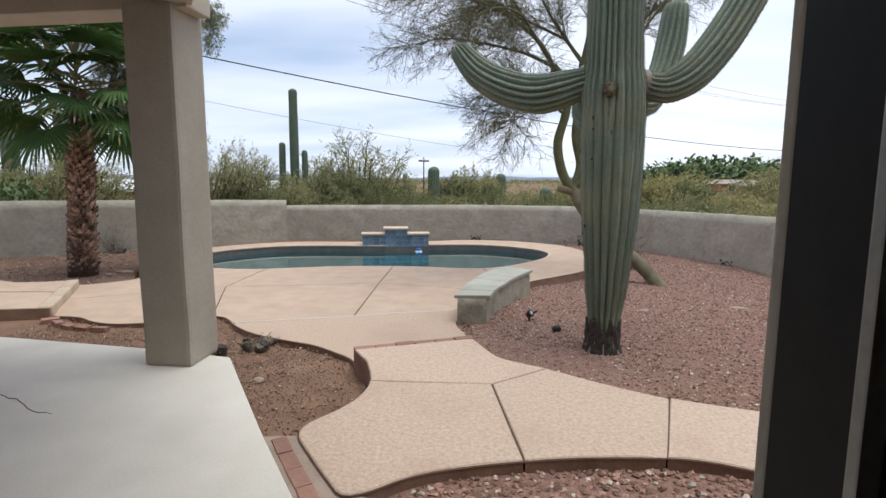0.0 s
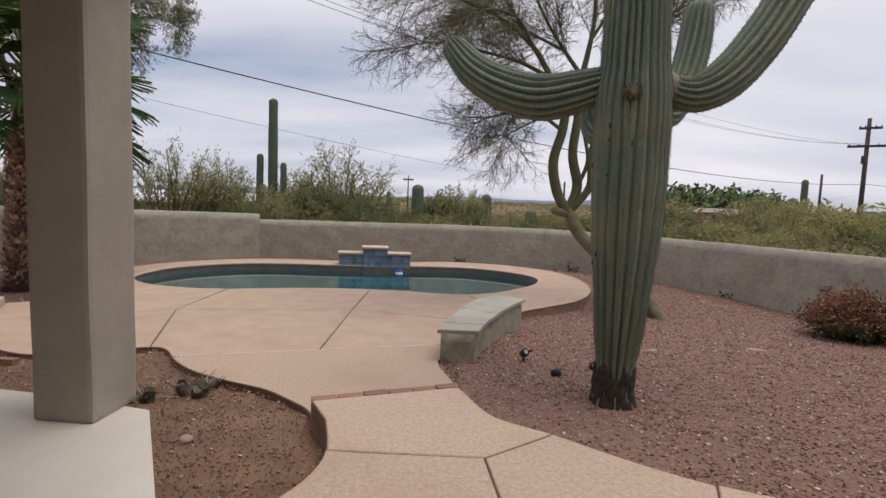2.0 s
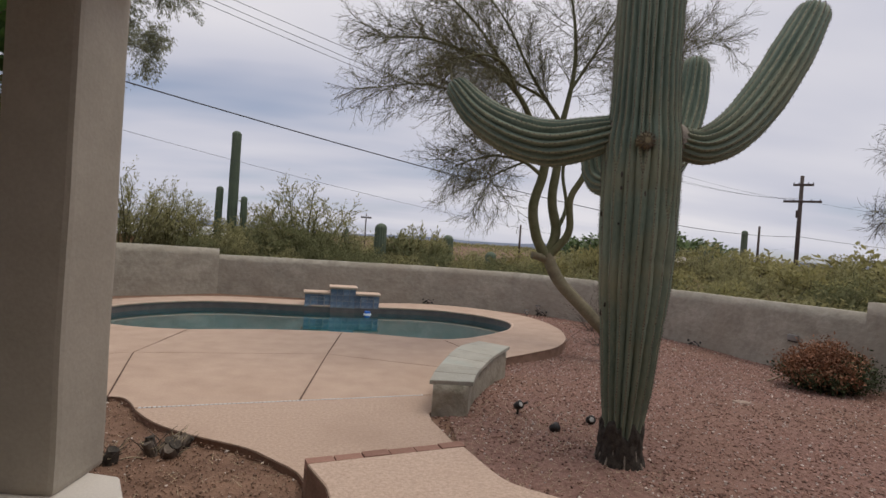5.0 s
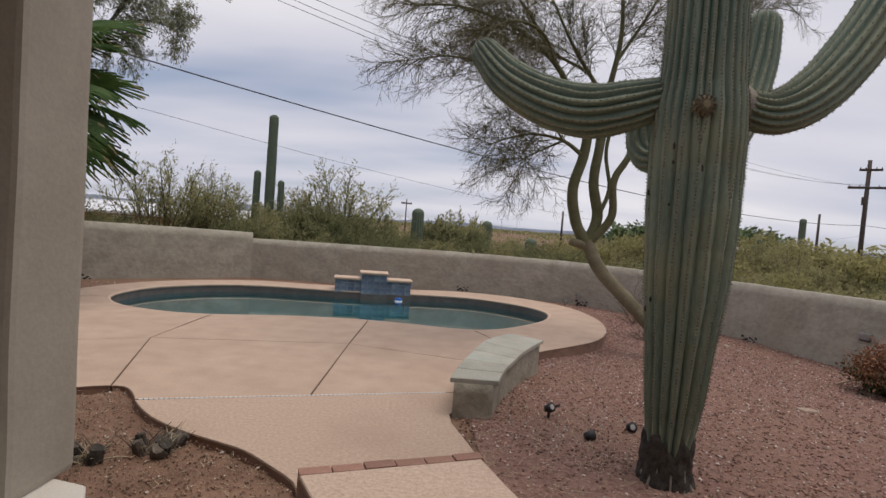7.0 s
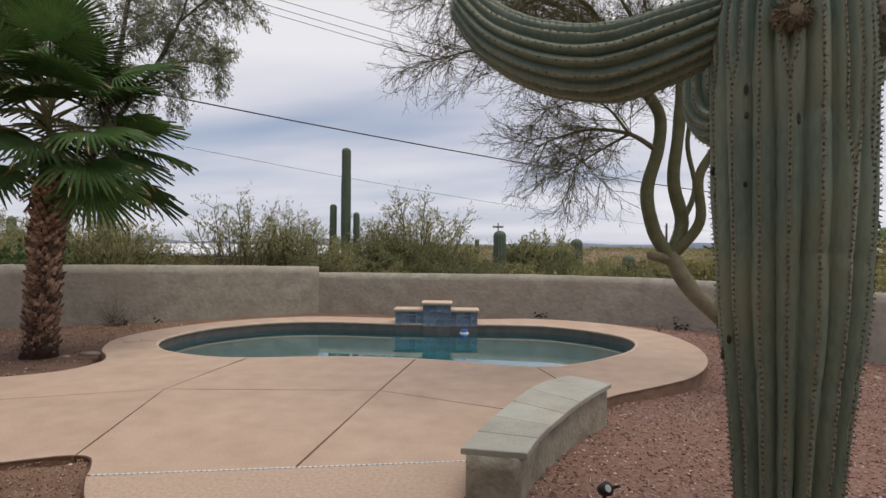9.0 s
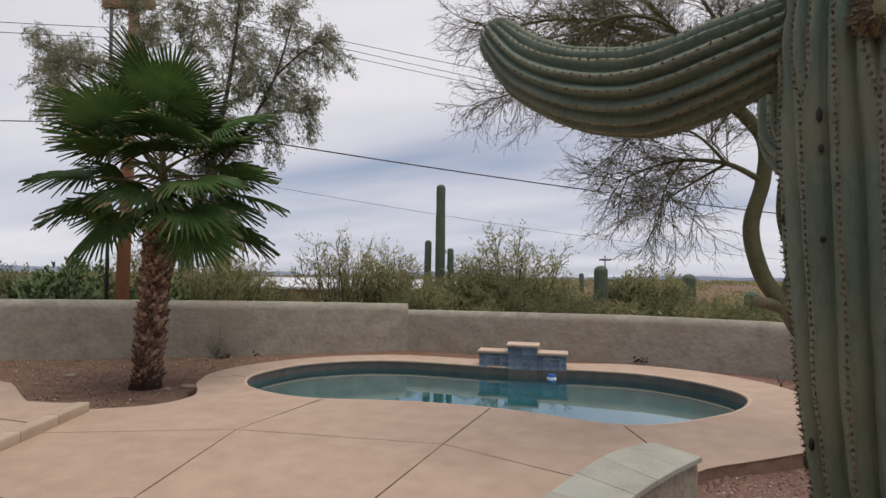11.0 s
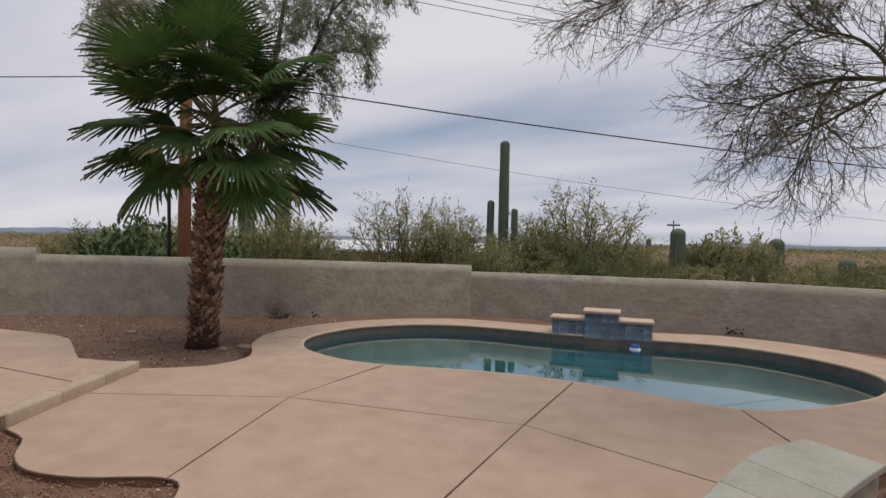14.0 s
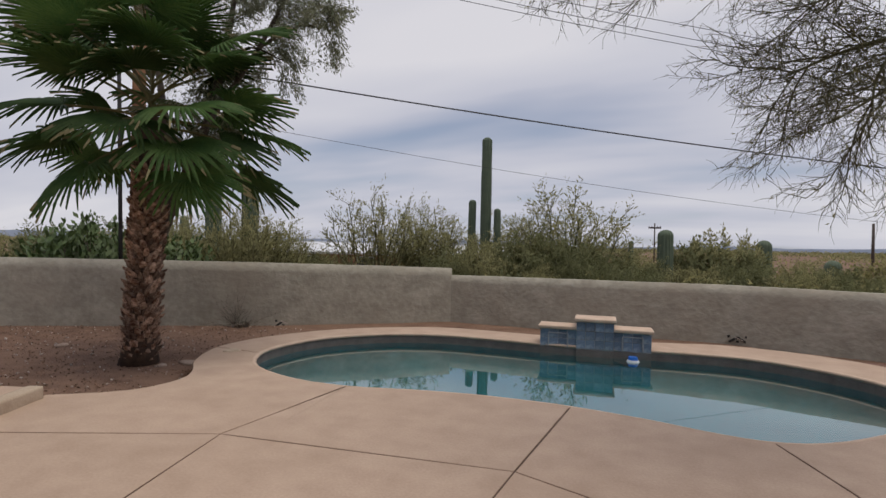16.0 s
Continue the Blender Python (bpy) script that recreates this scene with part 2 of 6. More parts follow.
M["white_roof"] = material("white_roof", (0.60, 0.60, 0.62), (0.76, 0.76, 0.78), 2, 0.7, 0.1)
M["redwall"] = material("red_block", (0.27, 0.12, 0.075), (0.40, 0.20, 0.13), 2, 0.9, 0.4)
# the blue of distance haze is painted into the hills' base colour
M["hill"] = material("haze_blue_hill", (0.22, 0.26, 0.34), (0.30, 0.34, 0.42), 0.02, 1.0, 0, 0.1)
M["blue"] = material("blue_plastic", (0.02, 0.12, 0.50), (0.04, 0.18, 0.62), 8, 0.35, 0)
M["gravelbed"] = material("rose_gravel_bed", (0.150, 0.076, 0.055), (0.35, 0.212, 0.165), 25, 0.95, 1.0, 95, mid=(0.245, 0.140, 0.112), spread=(0.34, 0.68), stain=(0.235, 0.140, 0.098), stain_scale=0.6, stain_at=(0.45, 0.8), dist=0.03)
M["whitepl"] = material("white_plastic", (0.62, 0.66, 0.70), (0.75, 0.78, 0.80), 8, 0.35, 0)
M["pave_stone"] = material("loose_rock", (0.30, 0.22, 0.17), (0.48, 0.37, 0.30), 9, 0.9, 0.5, 40, rnd=0.15)

water = bpy.data.materials.new("pool_water")
water.use_nodes = True
wt, wk = water.node_tree.nodes, water.node_tree.links
wb = wt["Principled BSDF"]
wb.inputs["Base Color"].default_value = (0.62, 0.95, 0.99, 1)
wb.inputs["Roughness"].default_value = 0.015
wb.inputs["IOR"].default_value = 1.45
wb.inputs["Specular Tint"].default_value = (0.72, 0.97, 1.0, 1)
wb.inputs["Coat Weight"].default_value = 0.85
wb.inputs["Coat Roughness"].default_value = 0.01
wb.inputs["Coat IOR"].default_value = 1.52
wb.inputs["Coat Tint"].default_value = (0.85, 1.0, 1.0, 1)
wb.inputs["Transmission Weight"].default_value = 1.0
wtc, wno, wbp = wt.new("ShaderNodeTexCoord"), wt.new("ShaderNodeTexNoise"), wt.new("ShaderNodeBump")
wno.inputs["Scale"].default_value = 3.5
wno.inputs["Detail"].default_value = 2
wbp.inputs["Strength"].default_value = 0.010
wbp.inputs["Distance"].default_value = 0.02
wk.new(wtc.outputs["Object"], wno.inputs["Vector"])
wk.new(wno.outputs[0], wbp.inputs["Height"])
wk.new(wbp.outputs[0], wb.inputs["Normal"])
M["water"] = water


# ---- building tools ----
def link(name, bm, mat, smooth=False):
    me = bpy.data.meshes.new(name)
    bm.to_mesh(me)
    bm.free()
    for mt in mat if isinstance(mat, (list, tuple)) else (mat,):
        me.materials.append(M[mt])
    if smooth:
        me.polygons.foreach_set("use_smooth", [True] * len(me.polygons))
    return new(name, me)


def part(name, bm, mat, parent, label="", smooth=False):
    ob = link(name, bm, mat, smooth)
    ob.parent = parent
    ob.matrix_parent_inverse = parent.matrix_basis.inverted()
    if label:
        ob["label"] = label
    return ob


def thing(name, at, label, category, group="", kind="", turn=0.0):
    ob = tagged(new(name), label, category, group, kind)
    ob.empty_display_size = 0.1
    ob.matrix_basis = pose(*at, 0, 0, turn)
    return ob


def shared(name, me, m, parent):
    ob = new(name, me)
    ob.parent = parent
    ob.matrix_parent_inverse = parent.matrix_basis.inverted()
    ob.matrix_basis = m
    return ob


def mesh_of(name, bm, mat, smooth=False):
    ob = link(name, bm, mat, smooth)
    me = ob.data
    bpy.data.objects.remove(ob)
    return me


def box(bm, size, m=None, bevel=0.0):
    r = bmesh.ops.create_cube(bm, size=1.0)
    vs = r["verts"]
    bmesh.ops.scale(bm, vec=size, verts=vs)
    if bevel:
        es = list({e for v in vs for e in v.link_edges})
        r2 = bmesh.ops.bevel(bm, geom=es, offset=bevel, segments=2, affect="EDGES", profile=0.7)
        vs = list({v for f in r2["faces"] for v in f.verts} | {v for v in vs if v.is_valid})
    if m is not None:
        bmesh.ops.transform(bm, matrix=m, verts=vs)
    return vs


def smooth_loop(pts, n=4, closed=True):
    """Catmull-Rom through 2D points."""
    out, c = [], len(pts)
    for i in range(c if closed else c - 1):
        g = lambda k: Vector(pts[k % c] if closed else pts[max(0, min(c - 1, k))])
        p0, p1, p2, p3 = g(i - 1), g(i), g(i + 1), g(i + 2)
        for s in range(n):
            t = s / n
            out.append(0.5 * ((2 * p1) + (p2 - p0) * t + (2 * p0 - 5 * p1 + 4 * p2 - p3) * t * t + (3 * p1 - p0 - 3 * p2 + p3) * t ** 3))
    if not closed:
        out.append(Vector(pts[-1]))
    return out


def tube(bm, pts, radii, sides=6, cap=True):
    """A tapered tube along points."""
    rings, pts = [], [Vector(p) for p in pts]
    up = None
    for i, p in enumerate(pts):
        d = (pts[min(i + 1, len(pts) - 1)] - pts[max(i - 1, 0)]).normalized()
        if up is None or abs(up.dot(d)) > 0.99:
            up = Vector((0, 0, 1)) if abs(d.z) < 0.9 else Vector((1, 0, 0))
        a = d.cross(up).normalized()
        up = a.cross(d).normalized()
        r = radii[i] if isinstance(radii, (list, tuple)) else radii
        rings.append([bm.verts.new(p + (a * math.cos(k * 2 * math.pi / sides) + up * math.sin(k * 2 * math.pi / sides)) * r) for k in range(sides)])
    for A, B in zip(rings, rings[1:]):
        for k in range(sides):
            bm.faces.new((A[k], A[(k + 1) % sides], B[(k + 1) % sides], B[k]))
    if cap:
        bm.faces.new(rings[0][::-1])
        bm.faces.new(rings[-1])
    return rings


def fill(outer, holes=()):
    """A flat sheet with holes."""
    bm = bmesh.new()
    edges = []
    for loop in (outer, *holes):
        vs = [bm.verts.new((p[0], p[1], 0)) for p in loop]
        edges += [bm.edges.new((vs[i], vs[(i + 1) % len(vs)])) for i in range(len(vs))]
    bmesh.ops.triangle_fill(bm, edges=edges, use_beauty=True)
    for f in bm.faces:
        if f.normal.z < 0:
            f.normal_flip()
    return bm


def sheet_to_slab(bm, top, depth, edge=0.012, gap=0.004):
    """Gives a flat sheet a rounded rim and a thickness; the second material is for its sides."""
    bmesh.ops.translate(bm, vec=(0, 0, top - edge), verts=bm.verts)
    inner = bm.faces[:]
    if gap:
        ring = bmesh.ops.inset_region(bm, faces=inner, thickness=gap, use_boundary=True, use_even_offset=False)
        bmesh.ops.delete(bm, geom=ring["faces"], context="FACES")
        inner = bm.faces[:]
    r = bmesh.ops.inset_region(bm, faces=inner, thickness=edge, depth=edge, use_boundary=True, use_even_offset=False)
    rim = [e for e in bm.edges if e.is_boundary]
    ex = bmesh.ops.extrude_edge_only(bm, edges=rim)
    vs = [g for g in ex["geom"] if isinstance(g, bmesh.types.BMVert)]
    bmesh.ops.translate(bm, vec=(0, 0, -depth), verts=vs)
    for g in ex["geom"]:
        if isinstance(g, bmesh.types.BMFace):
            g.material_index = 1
    bmesh.ops.recalc_face_normals(bm, faces=bm.faces)
    return bm


def cell(base, windows):
    """The part of a flat sheet inside any of the windows, each a list of (point, point): what lies to the left of the line."""
    out = bmesh.new()
    for w in windows:
        c = base.copy()
        for a, b in w:
            a, b = Vector((*a, 0)), Vector((*b, 0))
            d = b - a
            bmesh.ops.bisect_plane(c, geom=c.verts[:] + c.edges[:] + c.faces[:], plane_co=a, plane_no=(d.y, -d.x, 0), clear_outer=True)
        me = bpy.data.meshes.new("tmp")
        c.to_mesh(me)
        c.free()
        out.from_mesh(me)
        bpy.data.meshes.remove(me)
    bmesh.ops.remove_doubles(out, verts=out.verts, dist=0.001)
    return out


def raw(name, verts, faces, mats, smooth=False, index=None):
    me = bpy.data.meshes.new(name)
    me.from_pydata(verts, [], faces)
    for mt in mats if isinstance(mats, (list, tuple)) else (mats,):
        me.materials.append(M[mt])
    if index is not None:
        me.polygons.foreach_set("material_index", index)
    if smooth:
        me.polygons.foreach_set("use_smooth", [True] * len(me.polygons))
    return me


def raw_part(name, verts, faces, mats, parent, label="", smooth=False):
    ob = new(name, raw(name, verts, faces, mats, smooth))
    ob.parent = parent
    ob.matrix_parent_inverse = parent.matrix_basis.inverted()
    if label:
        ob["label"] = label
    return ob


def ease(a, b, x):
    x = max(0.0, min(1.0, (x - a) / (b - a)))
    return x * x * (3 - 2 * x)


def ground_z(x, y):
    """Height of the soil."""
    near = -0.03 - 0.16 * ease(7.5, 12, y)
    bed = -0.03 * ease(-0.2, -1.2, x) * ease(8, 6.5, y)
    bed += 0.13 * ease(4.0, 3.6, y) * ease(-1.4, -0.6, x)
    far = math.hypot(x, y - 8)
    return near + bed - 0.25 * ease(14, 40, far) + 0.02 * noise.noise((x * 0.7, y * 0.7, 0)) + 0.5 * ease(40, 200, far) * noise.noise((x * 0.02, y * 0.02, 3))


# ---- outlines ----
POOL = smooth_loop([(-5.75, 12.3), (-5.2, 11.7), (-4.35, 11.4), (-3.58, 11.41), (-2.9, 11.6), (-2.2, 11.76), (-1.4, 11.83), (-0.9, 11.82), (-0.25, 11.74),
                    (0.4, 11.6), (0.9, 11.62), (1.42, 11.92), (2.05, 12.6), (2.45, 13.2), (2.69, 14.0), (2.56, 14.66), (1.98, 15.32), (1.0, 15.78), (-0.3, 15.7),
                    (-1.3, 15.5), (-2.25, 15.42), (-3.1, 15.42), (-4.1, 15.33), (-5.0, 14.9), (-5.75, 14.0), (-5.93, 13.0)], 3)
DECK = smooth_loop([(0.17, 7.4), (0.45, 8.0), (0.8, 8.8), (1.2, 9.5), (1.61, 10.19), (2.2, 10.71), (2.94, 11.44), (3.5, 12.61), (3.69, 14.05), (3.35, 15.53), (2.17, 16.58),
                    (0.73, 16.85), (-0.41, 16.5), (-2.32, 16.25), (-4.13, 16.2), (-5.16, 15.72), (-6.11, 14.82), (-6.66, 13.61), (-6.71, 12.5), (-6.25, 11.6),
                    (-5.79, 11.15), (-5.53, 10.73), (-5.62, 10.14), (-6.2, 9.62)], 3, False)
DECK += smooth_loop([(-5.16, 7.62), (-4.78, 7.56), (-4.45, 7.34), (-4.08, 7.24), (-3.63, 7.34), (-3.2, 7.58), (-2.95, 7.62), (-2.78, 7.46), (-2.61, 7.21), (-2.35, 6.93),
                     (-2.02, 6.7), (-1.7, 6.54), (-1.42, 6.4), (-1.19, 6.2), (-0.96, 5.97), (-0.86, 5.74)], 3, False)
DECK += [Vector(p) for p in [(0.27, 6.1), (0.33, 6.6), (0.25, 6.93), (0.18, 7.2)]]
PATHWAY = [Vector(p) for p in [(-0.86, 5.68), (0.30, 6.06)]]
PATHWAY += smooth_loop([(0.42, 5.7), (0.54, 5.44), (0.89, 5.18), (1.33, 4.8), (1.69, 4.56), (2.3, 4.31), (2.67, 4.2), (3.6, 4.0), (5.2, 3.9)], 3, False)
PATHWAY += smooth_loop([(5.2, 2.9), (3.4, 2.95), (2.4, 3.25), (1.86, 3.49), (1.56, 3.63), (1.31, 3.68), (0.81, 3.68), (0.46, 3.64), (0.18, 3.59), (-0.08, 3.52),
                        (-0.25, 3.44), (-0.41, 3.33), (-0.55, 3.30), (-0.66, 3.45), (-0.83, 3.73), (-0.95, 3.96), (-0.92, 4.13), (-0.76, 4.35), (-0.65, 4.59), (-0.61, 4.91), (-0.70, 5.35)], 3, False)


def inside(x, y, loop):
    if not (-14.1 < x < 5.3 and 1.5 < y < 17):
        return False
    r = False
    for i in range(len(loop)):
        (x1, y1), (x2, y2) = loop[i - 1][:2], loop[i][:2]
        if (y1 > y) != (y2 > y) and x < (x2 - x1) * (y - y1) / (y2 - y1) + x1:
            r = not r
    return r


PATIO = [(-9.0, 6.8), (-4.39, 6.0), (-2.9, 5.68), (-1.95, 5.42), (-1.17, 3.95), (-0.81, 3.31), (0.18, 1.56), (-9.0, 1.56)]
RAISED = [(-6.1, 9.5), (-6.5, 9.36), (-6.93, 9.28), (-7.4, 9.5), (-7.88, 9.75), (-8.4, 10.0), (-8.93, 10.08), (-10.02, 9.95), (-14.0, 9.3), (-14.0, 7.2), (-6.2, 7.42), (-5.18, 7.6)]


# ---- ground ----
def build_ground():
    xs = sorted({round(v, 3) for v in np.concatenate([np.linspace(-12, 9, 106), -12 - np.geomspace(0.4, 1500, 34), 9 + np.geomspace(0.4, 1500, 34)])})
    ys = sorted({round(v, 3) for v in np.concatenate([np.linspace(0, 20, 101), 0 - np.geomspace(0.4, 1500, 26), 20 + np.geomspace(0.4, 1500, 34)])})
    verts, faces = [], []
    for y in ys:
        for x in xs:
            z = ground_z(x, y)
            if inside(x, y, POOL) or (-6.3 < x < 3.1 and 11.1 < y < 16.1 and inside(x, y, DECK)):
                z = -2.4
            elif inside(x, y, DECK) or inside(x, y, PATHWAY):
                z = min(z, -0.09)
            verts.append((x, y, z))
    n = len(xs)
    for j in range(len(ys) - 1):
        for i in range(n - 1):
            faces.append((j * n + i, j * n + i + 1, (j + 1) * n + i + 1, (j + 1) * n + i))
    ob = new("ground", raw("ground", verts, faces, "ground", True))
    tagged(ob, "reddish-brown desert soil yard reaching out to the horizon", "ground", kind="structure")


build_ground()


# ---- walls of the yard ----
WALL = [(-19.0, 8.6), (-13.6, 12.3), (-8.3, 15.6), (-5.08, 18.2), (1.1, 18.3), (3.7, 17.7), (5.9, 15.7), (6.95, 13.3), (7.5, 9.7), (7.6, 8.0), (7.7, -2.0), (-19.0, -2.0), (-19.0, 8.6)]


def wall_run(name, pts, tops, label, before=None, after=None):
    """A plastered block wall along points with the height at each."""
    bm = bmesh.new()
    P = []
    for (a, b), (za, zb) in zip(zip(pts, pts[1:]), zip(tops, tops[1:])):
        n = max(2, int((Vector(b) - Vector(a)).length / 0.25))
        for k in range(n):
            P.append((Vector(a).lerp(Vector(b), k / n), za + (zb - za) * k / n))
    P.append((Vector(pts[-1]), tops[-1]))
    rows = 9
    sides = [[], []]
    for i, (p, top) in enumerate(P):
        d = (P[min(i + 1, len(P) - 1)][0] - P[max(i - 1, 0)][0]).normalized()
        if i == 0 and before:
            d = (d + (Vector(pts[0]) - Vector(before)).normalized()).normalized()
        if i == len(P) - 1 and after:
            d = (d + (Vector(after) - Vector(pts[-1])).normalized()).normalized()
        nrm = Vector((-d.y, d.x))
        for s, off in ((0, -0.09), (1, 0.11)):
            col = []
            for r in range(rows + 1):
                z = -0.7 + (top + 0.7) * r / rows
                w = off + 0.010 * noise.noise((p.x * 1.7, p.y * 1.7, z * 2.5 + s * 9)) + 0.004 * noise.noise((p.x * 9, p.y * 9, z * 9))
                zz = z if r < rows else top + 0.008 * noise.noise((p.x * 1.3, p.y * 1.3, 5))
                if r == rows:
                    w *= 0.86
                q = p + nrm * w
                col.append(bm.verts.new((q.x, q.y, zz)))
            sides[s].append(col)
    for i in range(len(P) - 1):
        for r in range(rows):
            bm.faces.new((sides[0][i][r], sides[0][i + 1][r], sides[0][i + 1][r + 1], sides[0][i][r + 1]))
            bm.faces.new((sides[1][i + 1][r], sides[1][i][r], sides[1][i][r + 1], sides[1][i + 1][r + 1]))
        bm.faces.new((sides[0][i][rows], sides[0][i + 1][rows], sides[1][i + 1][rows], sides[1][i][rows]))
    for k in (0, -1):
        for r in range(rows):
            f = (sides[0][k][r], sides[0][k][r + 1], sides[1][k][r + 1], sides[1][k][r])
            bm.faces.new([bm.verts.new(v.co) for v in f])
    bmesh.ops.recalc_face_normals(bm, faces=bm.faces)
    ob = link(name, bm, "stucco", True)
    return tagged(ob, label, "wall", kind="structure")


wall_run("wall_west_high", [(-19.0, 8.55), (-13.65, 12.27)], [1.42, 1.40], "higher stretch of grey stuccoed garden wall with a stepped top", after=(-8.3, 15.6))
wall_run("wall_west", [(-13.65, 12.27), (-8.3, 15.6), (-5.08, 18.2)], [1.25, 1.21, 1.13], "weathered grey stuccoed block wall behind the palm", (-19.0, 8.55), (1.1, 18.3))
wall_run("wall_north", [(-5.08, 18.2), (1.1, 18.3), (3.7, 17.7), (5.9, 15.7), (6.95, 13.3), (7.5, 9.7)], [0.96, 1.0, 1.0, 1.0, 1.02, 1.10], "weathered grey stuccoed block wall behind the pool", (-8.3, 15.6), (7.6, 8.0))
wall_run("wall_east", [(7.5, 9.7), (7.6, 8.0), (7.7, -2.0)], [1.28, 1.32, 1.4], "higher stretch of grey stuccoed wall behind the gravel bed", (6.95, 13.3))
wall_run("wall_back", [(7.7, -4.0), (-19.0, -4.0), (-19.0, 8.55)], [1.4, 1.4, 1.4], "grey stuccoed garden wall closing the yard")


# ---- pool deck ----
def build_deck():
    root = tagged(new("pool_deck"), "salmon-coloured brushed concrete pool deck cut by joints", "deck", kind="structure")
    bed = fill(DECK, [POOL])
    bmesh.ops.translate(bed, vec=(0, 0, -0.009), verts=bed.verts)
    part("slab_bed", bed, "joint", root)
    base = fill(DECK, [POOL])
    D = ((-2.67, 7.30), (0.19, 8.06))
    Dr = (D[1], D[0])
    J1a, J1b = ((-3.07, 7.66), (-3.66, 9.58)), ((-3.66, 9.58), (-3.58, 11.4))
    J2a, J2b = ((-1.19, 7.73), (-1.12, 9.97)), ((-1.12, 9.97), (-1.03, 11.9))
    J3l, J3m, J3r = ((-5.22, 8.83), (-3.66, 9.58)), ((-3.66, 9.58), (-1.12, 9.97)), ((-1.12, 9.97), (0.37, 9.5))
    J4 = ((1.33, 10.2), (0.81, 11.55))
    S = ((-9, 12.4), (9, 12.4))
    rv = lambda e: (e[1], e[0])
    cells = [
        [[Dr]],
        [[D, J1a, rv(J3l)]],
        [[J1b, J3l, rv(S)]],
        [[D, rv(J1a), J2a, rv(J3m)]],
        [[rv(J1b), J2b, J3m, rv(S)]],
        [[D, rv(J2a), rv(J3r)]],
        [[rv(J2b), J3r, J4, rv(S)]],
        [[S], [rv(J4), rv(S), J3r]],
    ]
    for k, w in enumerate(cells):
        c = sheet_to_slab(cell(base, w), 0.0, 0.34, 0.004, 0.010)
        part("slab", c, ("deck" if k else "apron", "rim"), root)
    base.free()
    # the slotted drain across the deck
    a, b = Vector(D[0]), Vector(D[1])
    d = (b - a).normalized()
    ang = math.degrees(math.atan2(d.y, d.x))
    me = bmesh.new()
    box(me, (0.030, 0.018, 0.014), None, 0.002)
    me = mesh_of("drain_slot_bar", me, "whitepl")
    drain = tagged(new("deck_drain"), "narrow white slotted drain let into the pool deck", "drain", kind="structure")
    n = int((b - a).length / 0.042)
    for k in range(n):
        p = a + d * (0.05 + k * 0.042)
        if inside(p.x, p.y, DECK) and p.x < 0.16:
            shared("bar", me, pose(p.x, p.y, -0.004, 0, 0, ang), drain)


build_deck()


def build_pool():
    root = tagged(new("swimming_pool"), "kidney-shaped swimming pool with still teal water", "pool", kind="structure")
    n = len(POOL)
    cen = Vector((-1.6, 13.6))
    inw = lambda p, d: p + (cen - p).normalized() * d
    # bullnose lip, dark waterline band, basin
    def ring(prof, name, mat):
        bm = bmesh.new()
        rows = [[bm.verts.new((*inw(p, d), z)) for p in POOL] for d, z in prof]
        for A, B in zip(rows, rows[1:]):
            for i in range(n):
                bm.faces.new((A[i], A[(i + 1) % n], B[(i + 1) % n], B[i]))
        bmesh.ops.recalc_face_normals(bm, faces=bm.faces)
        return part(name, bm, mat, root, smooth=True)
    ring([(-0.035, -0.006), (-0.03, 0.002), (-0.01, 0.004), (0.015, 0.002), (0.03, -0.012), (0.03, -0.035), (0.005, -0.05), (-0.02, -0.05)], "coping", "coping")
    ring([(0.0, -0.045), (0.0, -0.25)], "waterline_band", "tileband")
    bm = bmesh.new()
    rows = [[bm.verts.new((*inw(p, d), z)) for p in POOL] for d, z in [(-0.004, -0.24), (0.03, -0.6), (0.12, -0.95), (0.5, -1.25), (1.0, -1.4)]]
    for A, B in zip(rows, rows[1:]):
        for i in range(n):
            bm.faces.new((A[i], A[(i + 1) % n], B[(i + 1) % n], B[i]))
    c = bm.verts.new((cen.x, cen.y, -1.7))
    for i in range(n):
        bm.faces.new((rows[-1][i], rows[-1][(i + 1) % n], c))
    bmesh.ops.recalc_face_normals(bm, faces=bm.faces)
    part("basin", bm, "basin", root, smooth=True)
    wbm = bmesh.new()
    f = wbm.faces.new([wbm.verts.new((*inw(p, -0.01), -0.17)) for p in POOL])
    f.normal_update()
    if f.normal.z < 0:
        f.normal_flip()
    wt_ob = tagged(link("water", wbm, "water"), "still teal pool water", "water", kind="structure")
    wt_ob.visible_shadow = False


build_pool()


def skimmer_lid(x, y):
    root = tagged(new("skimmer_lid"), "round pale plastic skimmer lid let into the pool deck", "lid", kind="structure")
    bm = bmesh.new()
    bmesh.ops.create_cone(bm, cap_ends=True, segments=32, radius1=0.135, radius2=0.128, depth=0.012, matrix=pose(x, y, 0.004))
    part("rim", bm, "curbstone", root)
    bm = bmesh.new()
    bmesh.ops.create_cone(bm, cap_ends=True, segments=32, radius1=0.112, radius2=0.108, depth=0.008, matrix=pose(x, y, 0.011))
    part("cover", bm, "curbstone", root)


skimmer_lid(-6.26, 12.3)


